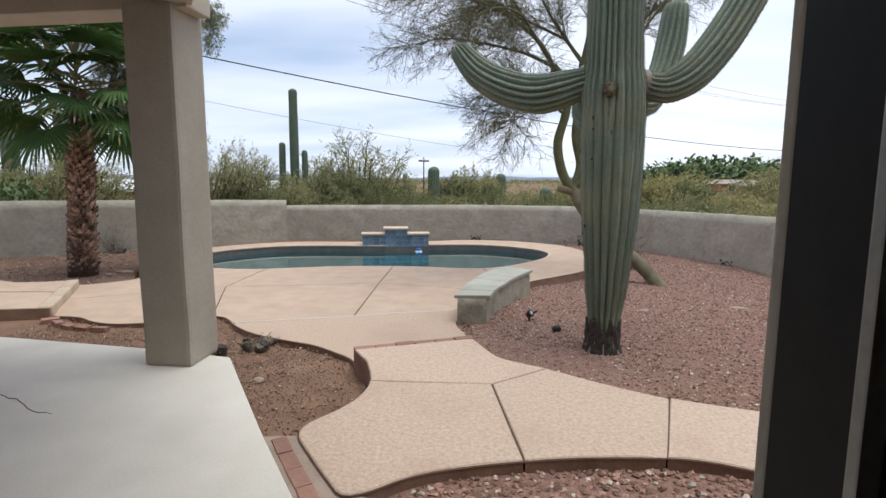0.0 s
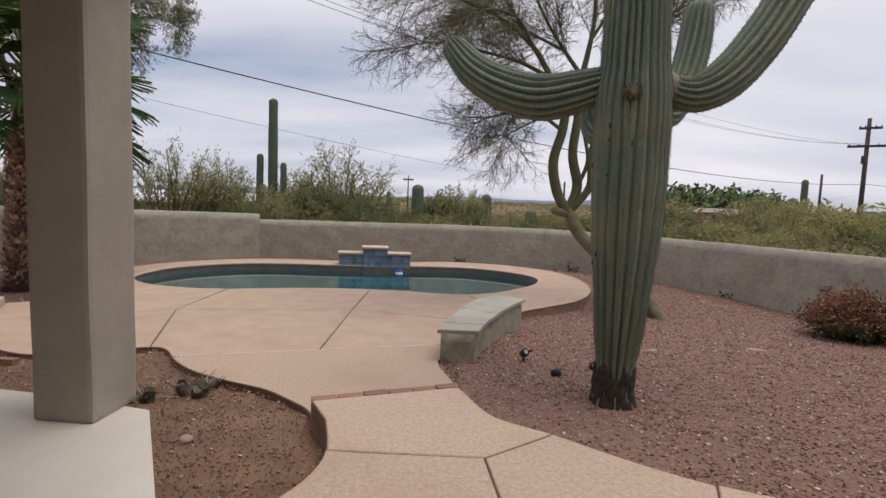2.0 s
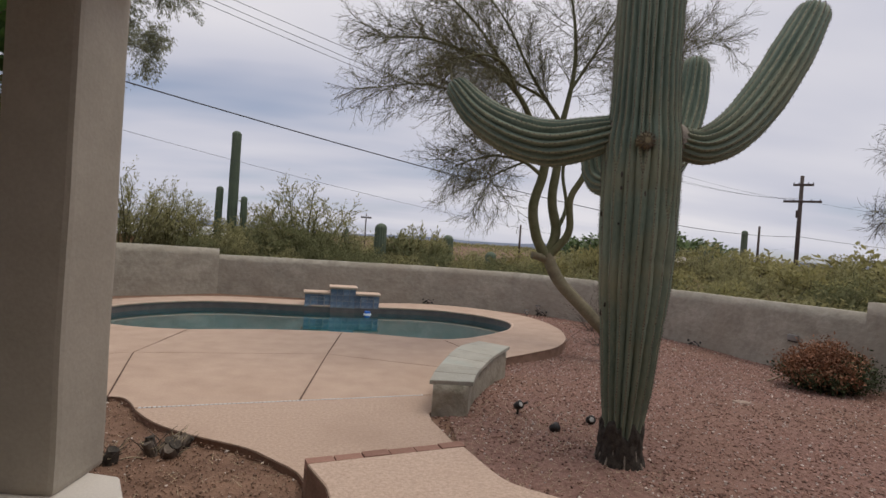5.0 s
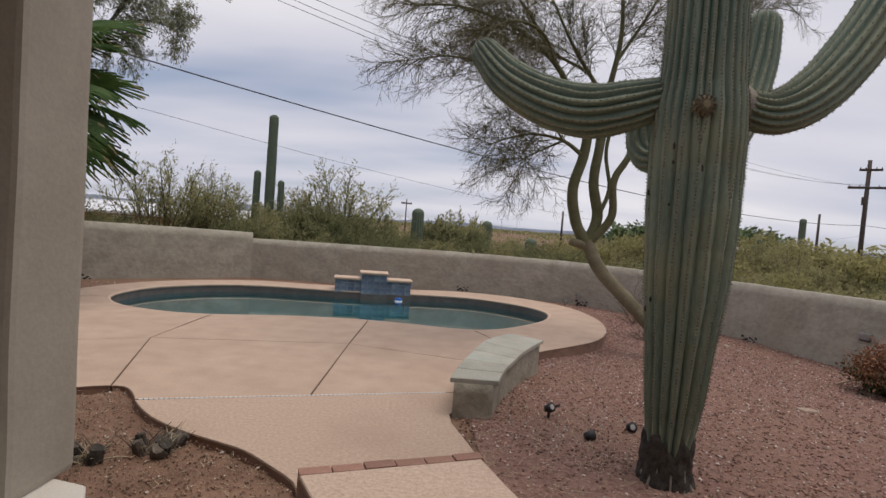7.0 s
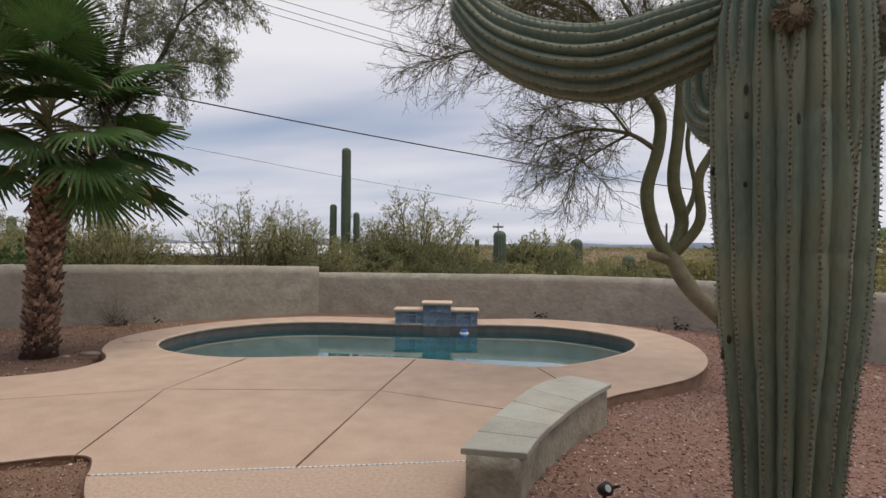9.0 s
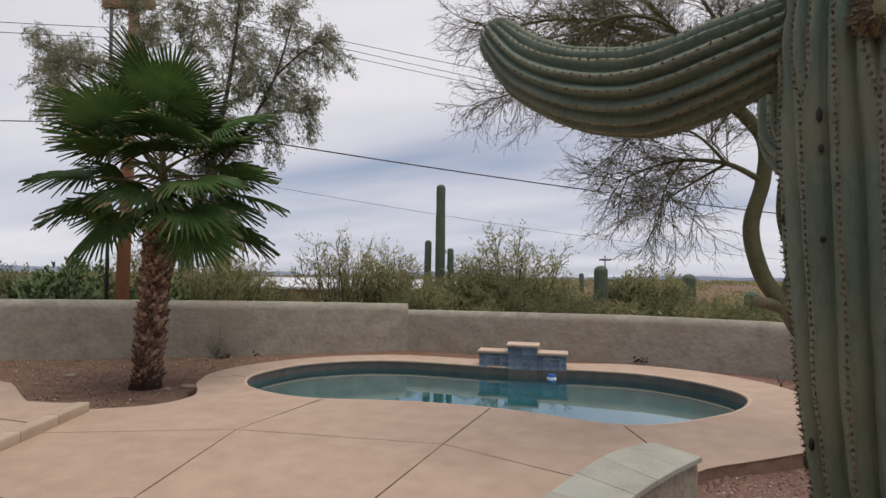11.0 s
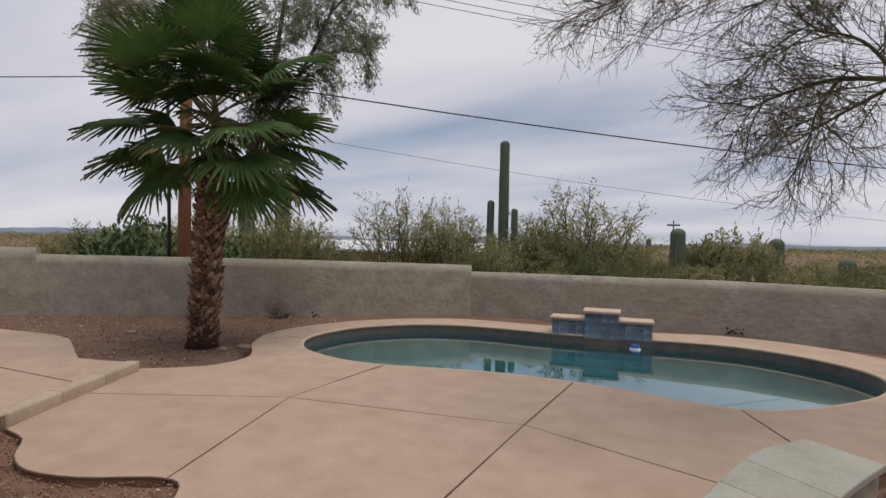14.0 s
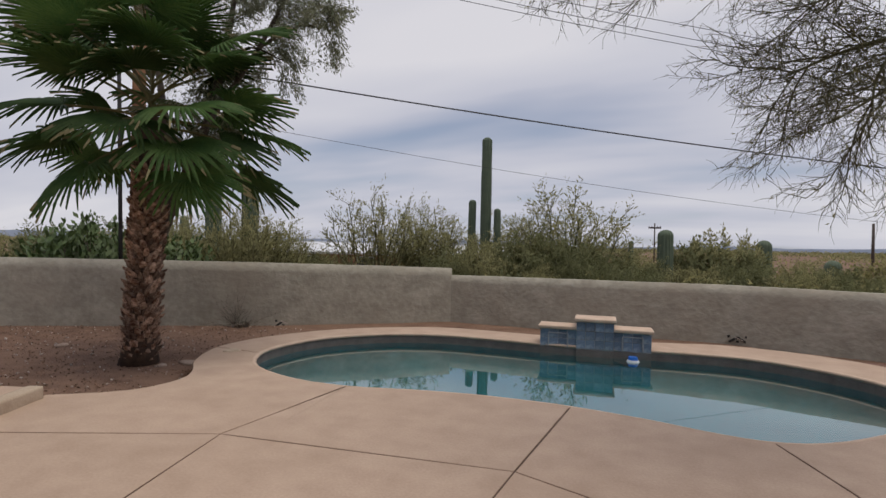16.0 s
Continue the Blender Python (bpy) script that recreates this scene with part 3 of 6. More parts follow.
def build_fountain():
    x0, x1, x2, x3, y = -2.20, -1.58, -0.96, -0.36, 15.42
    root = thing("pool_fountain", (-1.28, y + 0.25, -0.3), "stepped blue-tiled pool fountain with three pale cap stones", "fountain")
    for a, b, top in ((x0, x1, 0.265), (x1, x2, 0.42), (x2, x3, 0.265)):
        bm = bmesh.new()
        d = 0.46 if top > 0.3 else 0.40
        yy = y - 0.05 if top > 0.3 else y
        box(bm, (b - a - 0.004, d, top + 0.05), pose((a + b) / 2, yy + d / 2, (top - 0.05) / 2))
        part("block", bm, "grout", root)
        bm = bmesh.new()
        box(bm, (b - a - 0.004, d, 1.15), pose((a + b) / 2, yy + d / 2, -0.625))
        part("footing", bm, "tileband", root, "dark wet footing below the waterline")
        bm = bmesh.new()
        box(bm, (b - a + 0.07, d + 0.10, 0.06), pose((a + b) / 2, yy + d / 2 - 0.01, top + 0.034), 0.018)
        part("cap_stone", bm, "coping", root, "pale salmon cap stone", True)
        tile = bmesh.new()
        nx = 4
        w = (b - a) / nx
        box(tile, (w - 0.012, 0.014, 0.142), None, 0.003)
        tile = mesh_of("tile", tile, "bluetile")
        for i in range(nx):
            for j in range(-4, int((top + 0.0) / 0.152) + 1):
                z = top - 0.075 - 0.152 * (j + 4)
                if z > -0.06:
                    shared("tile", tile, pose(a + w * (i + 0.5), yy - 0.006 + 0.002 * ((i * 7 + j * 3) % 3), z), root)
    # lime-edged spillway niches of the side blocks
    for nx in ((x2 + x3) / 2, (x0 + x1) / 2):
        bm = bmesh.new()
        for sx in (-0.165, 0.165):
            box(bm, (0.025, 0.03, 0.24), pose(nx + sx, y - 0.02, 0.075), 0.006)
        box(bm, (0.33, 0.03, 0.02), pose(nx, y - 0.02, 0.20), 0.006)
        part("niche_frame", bm, "grout", root)
    spin = pose(-2.20, 15.40, 0, 0, 0, 7.0) @ pose(2.20, -15.42, 0)
    root.matrix_basis = spin @ root.matrix_basis
    fl = thing("pool_floater", (-0.65, 15.42, -0.17), "blue and white plastic chlorine floater drifting by the fountain", "pool floater")
    bm = bmesh.new()
    bmesh.ops.create_cone(bm, cap_ends=True, segments=24, radius1=0.11, radius2=0.09, depth=0.05, matrix=pose(-0.65, 15.42, -0.165))
    part("float_ring", bm, "whitepl", fl)
    bm = bmesh.new()
    bmesh.ops.create_cone(bm, cap_ends=True, segments=24, radius1=0.085, radius2=0.07, depth=0.055, matrix=pose(-0.65, 15.42, -0.118))
    part("lid", bm, "blue", fl, "blue lid")


build_fountain()


# ---- path, patio, raised slab ----
def build_path():
    root = tagged(new("pathway"), "curving pebbled salmon concrete path between the patio and the deck", "path", kind="structure")
    bed = fill(PATHWAY)
    bmesh.ops.translate(bed, vec=(0, 0, 0.177), verts=bed.verts)
    part("slab_bed", bed, "joint", root)
    base = fill(PATHWAY)
    JA, JB = ((-0.61, 4.88), (0.38, 4.82)), ((0.38, 4.82), (0.89, 5.18))
    JC, JD, JE = ((0.46, 3.64), (0.38, 4.82)), ((1.31, 3.68), (1.70, 4.57)), ((2.44, 3.4), (2.67, 4.20))
    rv = lambda e: (e[1], e[0])
    for w in ([[JA, JB]], [[rv(JA), JC]], [[rv(JB), rv(JC), JD]], [[rv(JD), JE]], [[rv(JE)]]):
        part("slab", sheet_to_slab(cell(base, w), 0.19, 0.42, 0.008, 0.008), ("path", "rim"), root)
    base.free()
    brick = bmesh.new()
    box(brick, (0.198, 0.095, 0.065), None, 0.006)
    brick = mesh_of("brick", brick, "brick")
    rng = random.Random(4)
    # bricks on the nose of the step
    a, b = Vector((-0.87, 5.735)), Vector((0.29, 6.115))
    d = (b - a).normalized()
    ang = math.degrees(math.atan2(d.y, d.x))
    for k in range(6):
        p = a + d * (0.10 + k * 0.206)
        shared("brick", brick, pose(p.x, p.y, 0.155 + rng.uniform(-0.004, 0.004), rng.uniform(-1, 1), 0, ang + rng.uniform(-1.5, 1.5)), root)
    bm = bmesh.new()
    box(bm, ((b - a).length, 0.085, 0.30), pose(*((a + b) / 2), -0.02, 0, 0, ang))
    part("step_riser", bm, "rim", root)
    # bricks along the patio
    a, b = Vector((-1.06, 3.93)), Vector((-0.06, 2.11))
    d = (b - a).normalized()
    ang = math.degrees(math.atan2(d.y, d.x))
    nrm = Vector((-d.y, d.x))
    for k in range(10):
        p = a + d * (0.10 + k * 0.206) + nrm * 0.0
        shared("brick", brick, pose(p.x, p.y, 0.145 + rng.uniform(-0.004, 0.004), 0, 0, ang + rng.uniform(-2, 2)), root)
    bm = fill([(-1.19, 3.97), (-0.81, 3.31), (0.14, 1.62), (0.30, 1.70), (-0.36, 3.30), (-0.52, 3.34), (-0.62, 3.48), (-0.80, 3.76), (-0.92, 3.99)])
    sheet_to_slab(bm, 0.168, 0.3, 0.01, 0.0)
    part("mortar_bed", bm, ("mortar", "rim"), root)
    # loose bricks edging the bed beside the raised slab
    for x, y, tz, tilt in ((-5.06, 7.44, 40, 5), (-4.86, 7.30, -40, -3), (-4.64, 7.17, -30, 4), (-4.42, 7.10, -15, 8), (-4.18, 7.05, -5, -4)):
        shared("brick", brick, pose(x, y, ground_z(x, y) + 0.03, tilt, 0, tz), root)


build_path()


def build_patio():
    c = fill(PATIO)
    sheet_to_slab(c, 0.20, 0.32, 0.015, 0.0)
    ob = link("patio_floor", c, ("patio", "patio"))
    tagged(ob, "smooth pale grey concrete patio slab with a hairline crack", "patio", kind="structure")
    # the hairline crack
    rng = random.Random(8)
    pts, p = [], Vector((-4.05, 4.86))
    for k in range(22):
        pts.append((p.x, p.y, 0.2015))
        p = p + Vector((0.065, -0.026 + rng.uniform(-0.035, 0.035)))
    bm = bmesh.new()
    tube(bm, pts, [0.0035] * 20 + [0.002, 0.001], 4)
    part("crack", bm, "joint", ob)
    c = fill(RAISED)
    sheet_to_slab(c, 0.12, 0.30, 0.012, 0.0)
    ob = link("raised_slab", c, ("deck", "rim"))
    tagged(ob, "raised salmon concrete slab beside the pool deck", "slab", kind="structure")
    a, b = Vector((-5.22, 7.62)), Vector((-6.14, 9.52))
    d = (b - a)
    n = 3
    ang = math.degrees(math.atan2(d.y, d.x))
    kerb = bmesh.new()
    box(kerb, (d.length / n - 0.005, 0.17, 0.19), None, 0.03)
    kerb = mesh_of("kerb_stone", kerb, "curbstone", True)
    for k in range(n):
        p = a + d * ((k + 0.5) / n)
        shared("kerb_stone", kerb, pose(p.x - 0.03, p.y - 0.01, 0.035, 0, 0, ang), ob)
    bm = bmesh.new()
    tube(bm, [(-13.9, 8.45, 0.121), (-7.6, 8.5, 0.121), (-5.8, 8.55, 0.121)], 0.006, 4)
    part("joint", bm, "joint", ob)


build_patio()


# ---- house, column, roof ----
def build_house():
    for name, x0, x1, z0, z1 in (("wall_house_west", -9.0, -1.35, -0.3, 3.5), ("wall_house_east", 0.62, 7.5, -0.3, 3.5), ("wall_house_lintel", -1.35, 0.62, 2.32, 3.5)):
        bm = bmesh.new()
        box(bm, (x1 - x0, 0.20, z1 - z0), pose((x0 + x1) / 2, 1.42, (z0 + z1) / 2))
        tagged(link(name, bm, "house"), "taupe stuccoed house wall around the patio door", "wall", kind="structure")
    bm = bmesh.new()
    box(bm, (16.5, 6.0, 0.2), pose(-0.75, -1.72, 0.10))
    tagged(link("floor_inside", bm, "patio"), "dim concrete floor inside the house", "floor", kind="structure")
    for name, sx, sy, px, py in (("wall_room_back", 4.2, 0.15, -0.4, -2.5), ("wall_room_west", 0.15, 3.8, -2.5, -0.6), ("wall_room_east", 0.15, 3.8, 1.7, -0.6)):
        bm = bmesh.new()
        box(bm, (sx, sy, 2.6), pose(px, py, 1.5))
        tagged(link(name, bm, "house"), "plain wall of the dim room behind the door", "wall", kind="structure")
    bm = bmesh.new()
    box(bm, (4.4, 4.0, 0.1), pose(-0.4, -0.6, 2.85))
    tagged(link("ceiling_inside", bm, "house"), "plain room ceiling", "ceiling", kind="structure")
    door = tagged(new("door_1"), "dark metal sliding patio door frame standing open", "door", kind="structure")
    for nm, x in (("jamb", 0.555), ("jamb", -1.29)):
        bm = bmesh.new()
        box(bm, (0.13, 0.17, 2.12), pose(x, 1.44, 1.26), 0.004)
        part(nm, bm, "door", door)
    bm = bmesh.new()
    box(bm, (1.97, 0.17, 0.06), pose(-0.365, 1.44, 2.29), 0.004)
    part("head", bm, "door", door)
    bm = bmesh.new()
    box(bm, (0.03, 0.022, 2.10), pose(0.497, 1.345, 1.26), 0.004)
    part("track", bm, "alu", door, "grey aluminium guide")
    bm = bmesh.new()
    box(bm, (0.028, 0.03, 2.10), pose(0.503, 1.537, 1.26), 0.006)
    part("outer_trim", bm, "column", door, "taupe outer trim")
    # column at the corner of the patio
    bm = bmesh.new()
    vs = box(bm, (0.42, 0.46, 3.0), pose(0, 0, 1.5), 0.035)
    bmesh.ops.subdivide_edges(bm, edges=[e for e in bm.edges if abs(e.verts[0].co.z - e.verts[1].co.z) > 1], cuts=14)
    for v in bm.verts:
        v.co.x += 0.008 * noise.noise((v.co.z * 1.6, 1.0, v.co.y))
        v.co.y += 0.008 * noise.noise((v.co.z * 1.6, 7.0, v.co.x))
    col = tagged(link("column", bm, "column", False), "square taupe stuccoed patio column with softened corners", "column", kind="structure")
    col.matrix_basis = pose(-2.36, 5.39, 0.20, 0, 0, -6)
    bm = bmesh.new()
    box(bm, (8.0, 0.34, 0.5), pose(-6.0, 5.95, 3.42, 0, 0, -8.5), 0.02)
    tagged(link("beam", bm, "beam"), "cream painted beam along the patio roof edge", "beam", kind="structure")
    bm = bmesh.new()
    a, b = Vector((-2.3, 5.4)), Vector((-0.2, 1.5))
    d = b - a
    box(bm, (d.length, 0.3, 0.5), pose(*((a + b) / 2), 3.45, 0, 0, math.degrees(math.atan2(d.y, d.x))), 0.02)
    tagged(link("beam_side", bm, "beam"), "cream painted beam from the column to the house", "beam", kind="structure")
    c = fill([(-10.0, 6.8), (-2.2, 5.6), (0.1, 1.5), (-10.0, 1.5)])
    bmesh.ops.translate(c, vec=(0, 0, 3.70), verts=c.verts)
    ex = bmesh.ops.extrude_face_region(c, geom=c.faces[:])
    bmesh.ops.translate(c, vec=(0, 0, 0.12), verts=[g for g in ex["geom"] if isinstance(g, bmesh.types.BMVert)])
    bmesh.ops.recalc_face_normals(c, faces=c.faces)
    tagged(link("patio_ceiling", c, "beam"), "cream painted patio roof", "ceiling", kind="structure")
    bm = bmesh.new()
    box(bm, (17.5, 9.0, 0.15), pose(-0.75, -2.9, 3.6))
    tagged(link("house_roof", bm, "house"), "flat house roof", "roof", kind="structure")
    for name, x in (("wall_side_west", -9.1), ("wall_side_east", 7.55)):
        bm = bmesh.new()
        box(bm, (0.2, 8.5, 3.8), pose(x, -2.8, 1.6))
        tagged(link(name, bm, "house"), "taupe stuccoed house side wall", "wall", kind="structure")
    bm = bmesh.new()
    box(bm, (16.7, 0.2, 3.8), pose(-0.75, -7.1, 1.6))
    tagged(link("wall_rear", bm, "house"), "taupe stuccoed house rear wall", "wall", kind="structure")


build_house()


# ---- curved seat wall ----
def build_bench():
    L = smooth_loop([(0.165, 7.385), (0.27, 7.82), (0.41, 8.28), (0.60, 8.86), (0.80, 9.30), (1.10, 9.68)], 6, False)
    R = smooth_loop([(0.575, 7.37), (0.68, 7.74), (0.82, 8.10), (1.0, 8.52), (1.22, 8.97), (1.46, 9.40)], 6, False)
    root = thing("seat_wall", (0.7, 8.4, -0.15), "low curved stuccoed seat wall capped with greenish flagstones", "bench")
    n = len(L)
    bm = bmesh.new()
    rows = 6
    loop = [(p, q) for p, q in zip(L, R)]
    def ringpts(i):
        p, q = loop[i]
        return p.lerp(q, 0.045), q.lerp(p, 0.045)
    vs = []
    for i in range(n):
        a, b = ringpts(i)
        row = []
        for s, pt, oth in ((0, a, b), (1, b, a)):
            for r in range(rows + 1):
                z = -0.28 + 0.59 * r / rows
                w = 0.012 * noise.noise((pt.x * 6, pt.y * 6, z * 7)) + 0.008 * noise.noise((pt.x * 14, pt.y * 14, z * 14))
                dirn = (pt - oth).normalized()
                row.append(bm.verts.new((pt.x + dirn.x * w, pt.y + dirn.y * w, z)))
        vs.append(row)
    k = rows + 1
    for i in range(n - 1):
        for r in range(rows):
            bm.faces.new((vs[i][r], vs[i + 1][r], vs[i + 1][r + 1], vs[i][r + 1]))
            bm.faces.new((vs[i][k + r], vs[i][k + r + 1], vs[i + 1][k + r + 1], vs[i + 1][k + r]))
        bm.faces.new((vs[i][rows], vs[i + 1][rows], vs[i + 1][k + rows], vs[i][k + rows]))
    for i in (0, n - 1):
        for r in range(rows):
            bm.faces.new((vs[i][r], vs[i][r + 1], vs[i][k + r + 1], vs[i][k + r]))
    bmesh.ops.recalc_face_normals(bm, faces=bm.faces)
    part("body", bm, "benchwall", root, "stained grey stucco body", True)
    cuts = [0, 5, 10, 15, 20, 25, n - 1]
    rng = random.Random(3)
    for a, b in zip(cuts, cuts[1:]):
        top, poly = 0.355 + rng.uniform(-0.003, 0.003), []
        Lp = [L[i] + (L[i] - R[i]).normalized() * 0.025 for i in range(a, b + 1)]
        Rp = [R[i] + (R[i] - L[i]).normalized() * 0.025 for i in range(a, b + 1)]
        c = fill(Lp + Rp[::-1])
        sheet_to_slab(c, top, 0.038, 0.006, 0.003)
        ex = [e for e in c.edges if e.is_boundary]
        bmesh.ops.edgeloop_fill(c, edges=ex)
        part("cap_stone", c, ("flag", "flag"), root)


build_bench()


# ---- plants: tools ----
def frames_along(pts):
    pts = [Vector(p) for p in pts]
    out, up = [], None
    for i, p in enumerate(pts):
        d = (pts[min(i + 1, len(pts) - 1)] - pts[max(i - 1, 0)]).normalized()
        if up is None:
            up = Vector((0, 1, 0)) if abs(d.y) < 0.9 else Vector((1, 0, 0))
        a = d.cross(up).normalized()
        up = a.cross(d).normalized()
        out.append((p, a, up.copy(), d))
    return out


def curve3(pts, n):
    return smooth_loop([tuple(p) for p in pts], n, False)


def ribbed(path, radii, ribs, deep=0.12, per=6, seed=0, dome=0.9, band=0.03):
    """A pleated cactus stem along a path, closed by a dome; returns vertices, faces and the rib crests."""
    verts, faces, crests = [], [], []
    fr = frames_along(path)
    p, a, u, d = fr[-1]
    rt = radii[-1]
    rows = list(zip(fr, radii))
    for k in range(1, 8):
        t = k / 7 * math.pi / 2
        rows.append(((p + d * rt * dome * math.sin(t), a, u, d), rt * max(0.03, math.cos(t))))
    m = ribs * per
    for j, ((p, a, u, d), r) in enumerate(rows):
        for k in range(m):
            th = 2 * math.pi * k / m
            ph = (k % per) / per
            prof = 1 - deep * (1 - abs(math.cos(math.pi * ph)) ** 0.85)
            wob = 1 + 0.032 * noise.noise((th * 2, j * 0.11, seed)) + 0.022 * noise.noise((th * 9, j * 0.5, seed + 3)) + band * noise.noise((0.5, j * 0.16, seed + 7))
            th += 0.05 * noise.noise((th * 3.0, j * 0.13, seed + 11)) + 0.02 * noise.noise((th * 6, j * 0.45, seed + 13))
            q = p + (a * math.cos(th) + u * math.sin(th)) * (r * prof * wob)
            verts.append(q)
            if k % per == 0 and j < len(rows) - 2:
                crests.append((q, (a * math.cos(th) + u * math.sin(th)).normalized(), d))
    for j in range(len(rows) - 1):
        for k in range(m):
            faces.append((j * m + k, j * m + (k + 1) % m, (j + 1) * m + (k + 1) % m, (j + 1) * m + k))
    faces.append(tuple(range((len(rows) - 1) * m, len(rows) * m)))
    return verts, faces, crests


def spine_mesh(crests, rng, size=0.013):
    verts, faces = [], []
    for p, nrm, d in crests:
        s = nrm.cross(d)
        i = len(verts)
        verts += [p + nrm * 0.003 + s * 0.006 * a + d * 0.009 * b for a, b in ((-1, 0), (0, -1), (1, 0), (0, 1))]
        faces.append((i, i + 1, i + 2, i + 3))
        for k in range(5):
            tip = p + (nrm * rng.uniform(0.5, 1.0) + s * rng.uniform(-0.9, 0.9) + d * rng.uniform(-0.9, 0.9)) * size
            b = s * 0.0034 if k % 2 else d * 0.0034
            i = len(verts)
            verts += [p - b, p + b, tip]
            faces.append((i, i + 1, i + 2))
    return verts, faces


def profile(zs, rs, step):
    z, pts, out = zs[0], [], []
    while z <= zs[-1] + 1e-6:
        out.append((z, float(np.interp(z, zs, rs))))
        z += step
    return out


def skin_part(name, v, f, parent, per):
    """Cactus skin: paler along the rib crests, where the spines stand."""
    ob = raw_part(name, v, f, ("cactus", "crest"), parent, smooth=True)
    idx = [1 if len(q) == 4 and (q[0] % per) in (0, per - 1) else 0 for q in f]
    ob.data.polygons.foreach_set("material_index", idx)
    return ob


def split_stem(bx, by, prof, ribs, per=16):
    """A broad-ribbed trunk whose ribs part in two higher up, pinched where growth paused; returns vertices, faces, material numbers and rib crests."""
    rng = random.Random(17)
    parts_at = {k: rng.uniform(2.0, 2.65) for k in range(ribs) if k % 5 in (0, 2, 3)}
    pinch = [(0.52, 0.05), (0.98, 0.045), (1.20, 0.05), (1.72, 0.03), (2.30, 0.03), (2.88, 0.04), (3.4, 0.03)]
    rows = [(z, r, 0.0) for z, r in prof]
    zt, rt = prof[-1]
    rows += [(zt + rt * 0.9 * math.sin(k / 8 * math.pi / 2), rt * max(0.03, math.cos(k / 8 * math.pi / 2)), 1.0) for k in range(1, 9)]
    verts, faces, idx, crests = [], [], [], []
    m = ribs * per
    for z, r, dome in rows:
        open_ = [ease(parts_at[k] - 0.04, parts_at[k] + 0.22, z) if k in parts_at else 0.0 for k in range(ribs)]
        wide = [(1 + (0.5 * ease(1.5, 3.3, z) if k in parts_at else 0.0)) * (1 + 0.18 * noise.noise((k * 3.1, 0.5, 0.3))) for k in range(ribs)]
        unit, th0 = 2 * math.pi / sum(wide), 0.35
        deep = 0.14 + 0.05 * ease(2.5, 3.2, z) + 0.07 * ease(1.5, 0.7, z)
        for k in range(ribs):
            for i in range(per):
                u = i / per
                th = th0 + unit * wide[k] * u
                th += 0.012 * noise.noise((math.cos(th) * 2, math.sin(th) * 2, z * 1.2)) + 0.006 * noise.noise((th * 5, z * 5, 13))
                one, two = abs(math.sin(math.pi * u)) ** 0.7, abs(math.sin(2 * math.pi * u)) ** 0.6
                h = one + (two - one) * open_[k]
                w = 1 - deep * (1 + 0.5 * noise.noise((k * 2.7, z * 2.2, 6))) * (1 - h) + 0.018 * noise.noise((k * 1.9, z * 3.0, 8)) + 0.012 * noise.noise((th * 2, z * 1.4, 1)) + 0.008 * noise.noise((k * 5.0, z * 9, 4))
                for zp, dp in pinch:
                    zc = zp + 0.06 * noise.noise((math.cos(th) * 1.5, math.sin(th) * 1.5, zp * 3))
                    w -= dp * max(0.0, 0.45 + noise.noise((th * 2.2, zp * 5, 9))) * math.exp(-((z - zc) / 0.022) ** 2)
                verts.append((bx + 0.015 * math.sin(z * 1.2) + r * w * math.cos(th), by + r * w * math.sin(th), z))
            if not dome:
                for u in ((0.5,) if open_[k] < 0.08 else (0.5 - 0.25 * open_[k], 0.5 + 0.25 * open_[k])):
                    p = Vector(verts[-per + int(u * per + 0.5)])
                    d = Vector((p.x - bx, p.y - by, 0)).normalized()
                    crests.append((p, d, Vector((0, 0, 1))))
            th0 += unit * wide[k]
    for j in range(len(rows) - 1):
        for k in range(m):
            faces.append((j * m + k, j * m + (k + 1) % m, (j + 1) * m + (k + 1) % m, (j + 1) * m + k))
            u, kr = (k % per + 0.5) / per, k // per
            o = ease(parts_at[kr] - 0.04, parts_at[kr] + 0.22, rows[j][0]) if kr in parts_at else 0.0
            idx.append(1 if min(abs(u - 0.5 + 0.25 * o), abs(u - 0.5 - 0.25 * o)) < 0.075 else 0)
    faces.append(tuple(range((len(rows) - 1) * m, len(rows) * m)))
    idx.append(0)
    return verts, faces, idx, crests


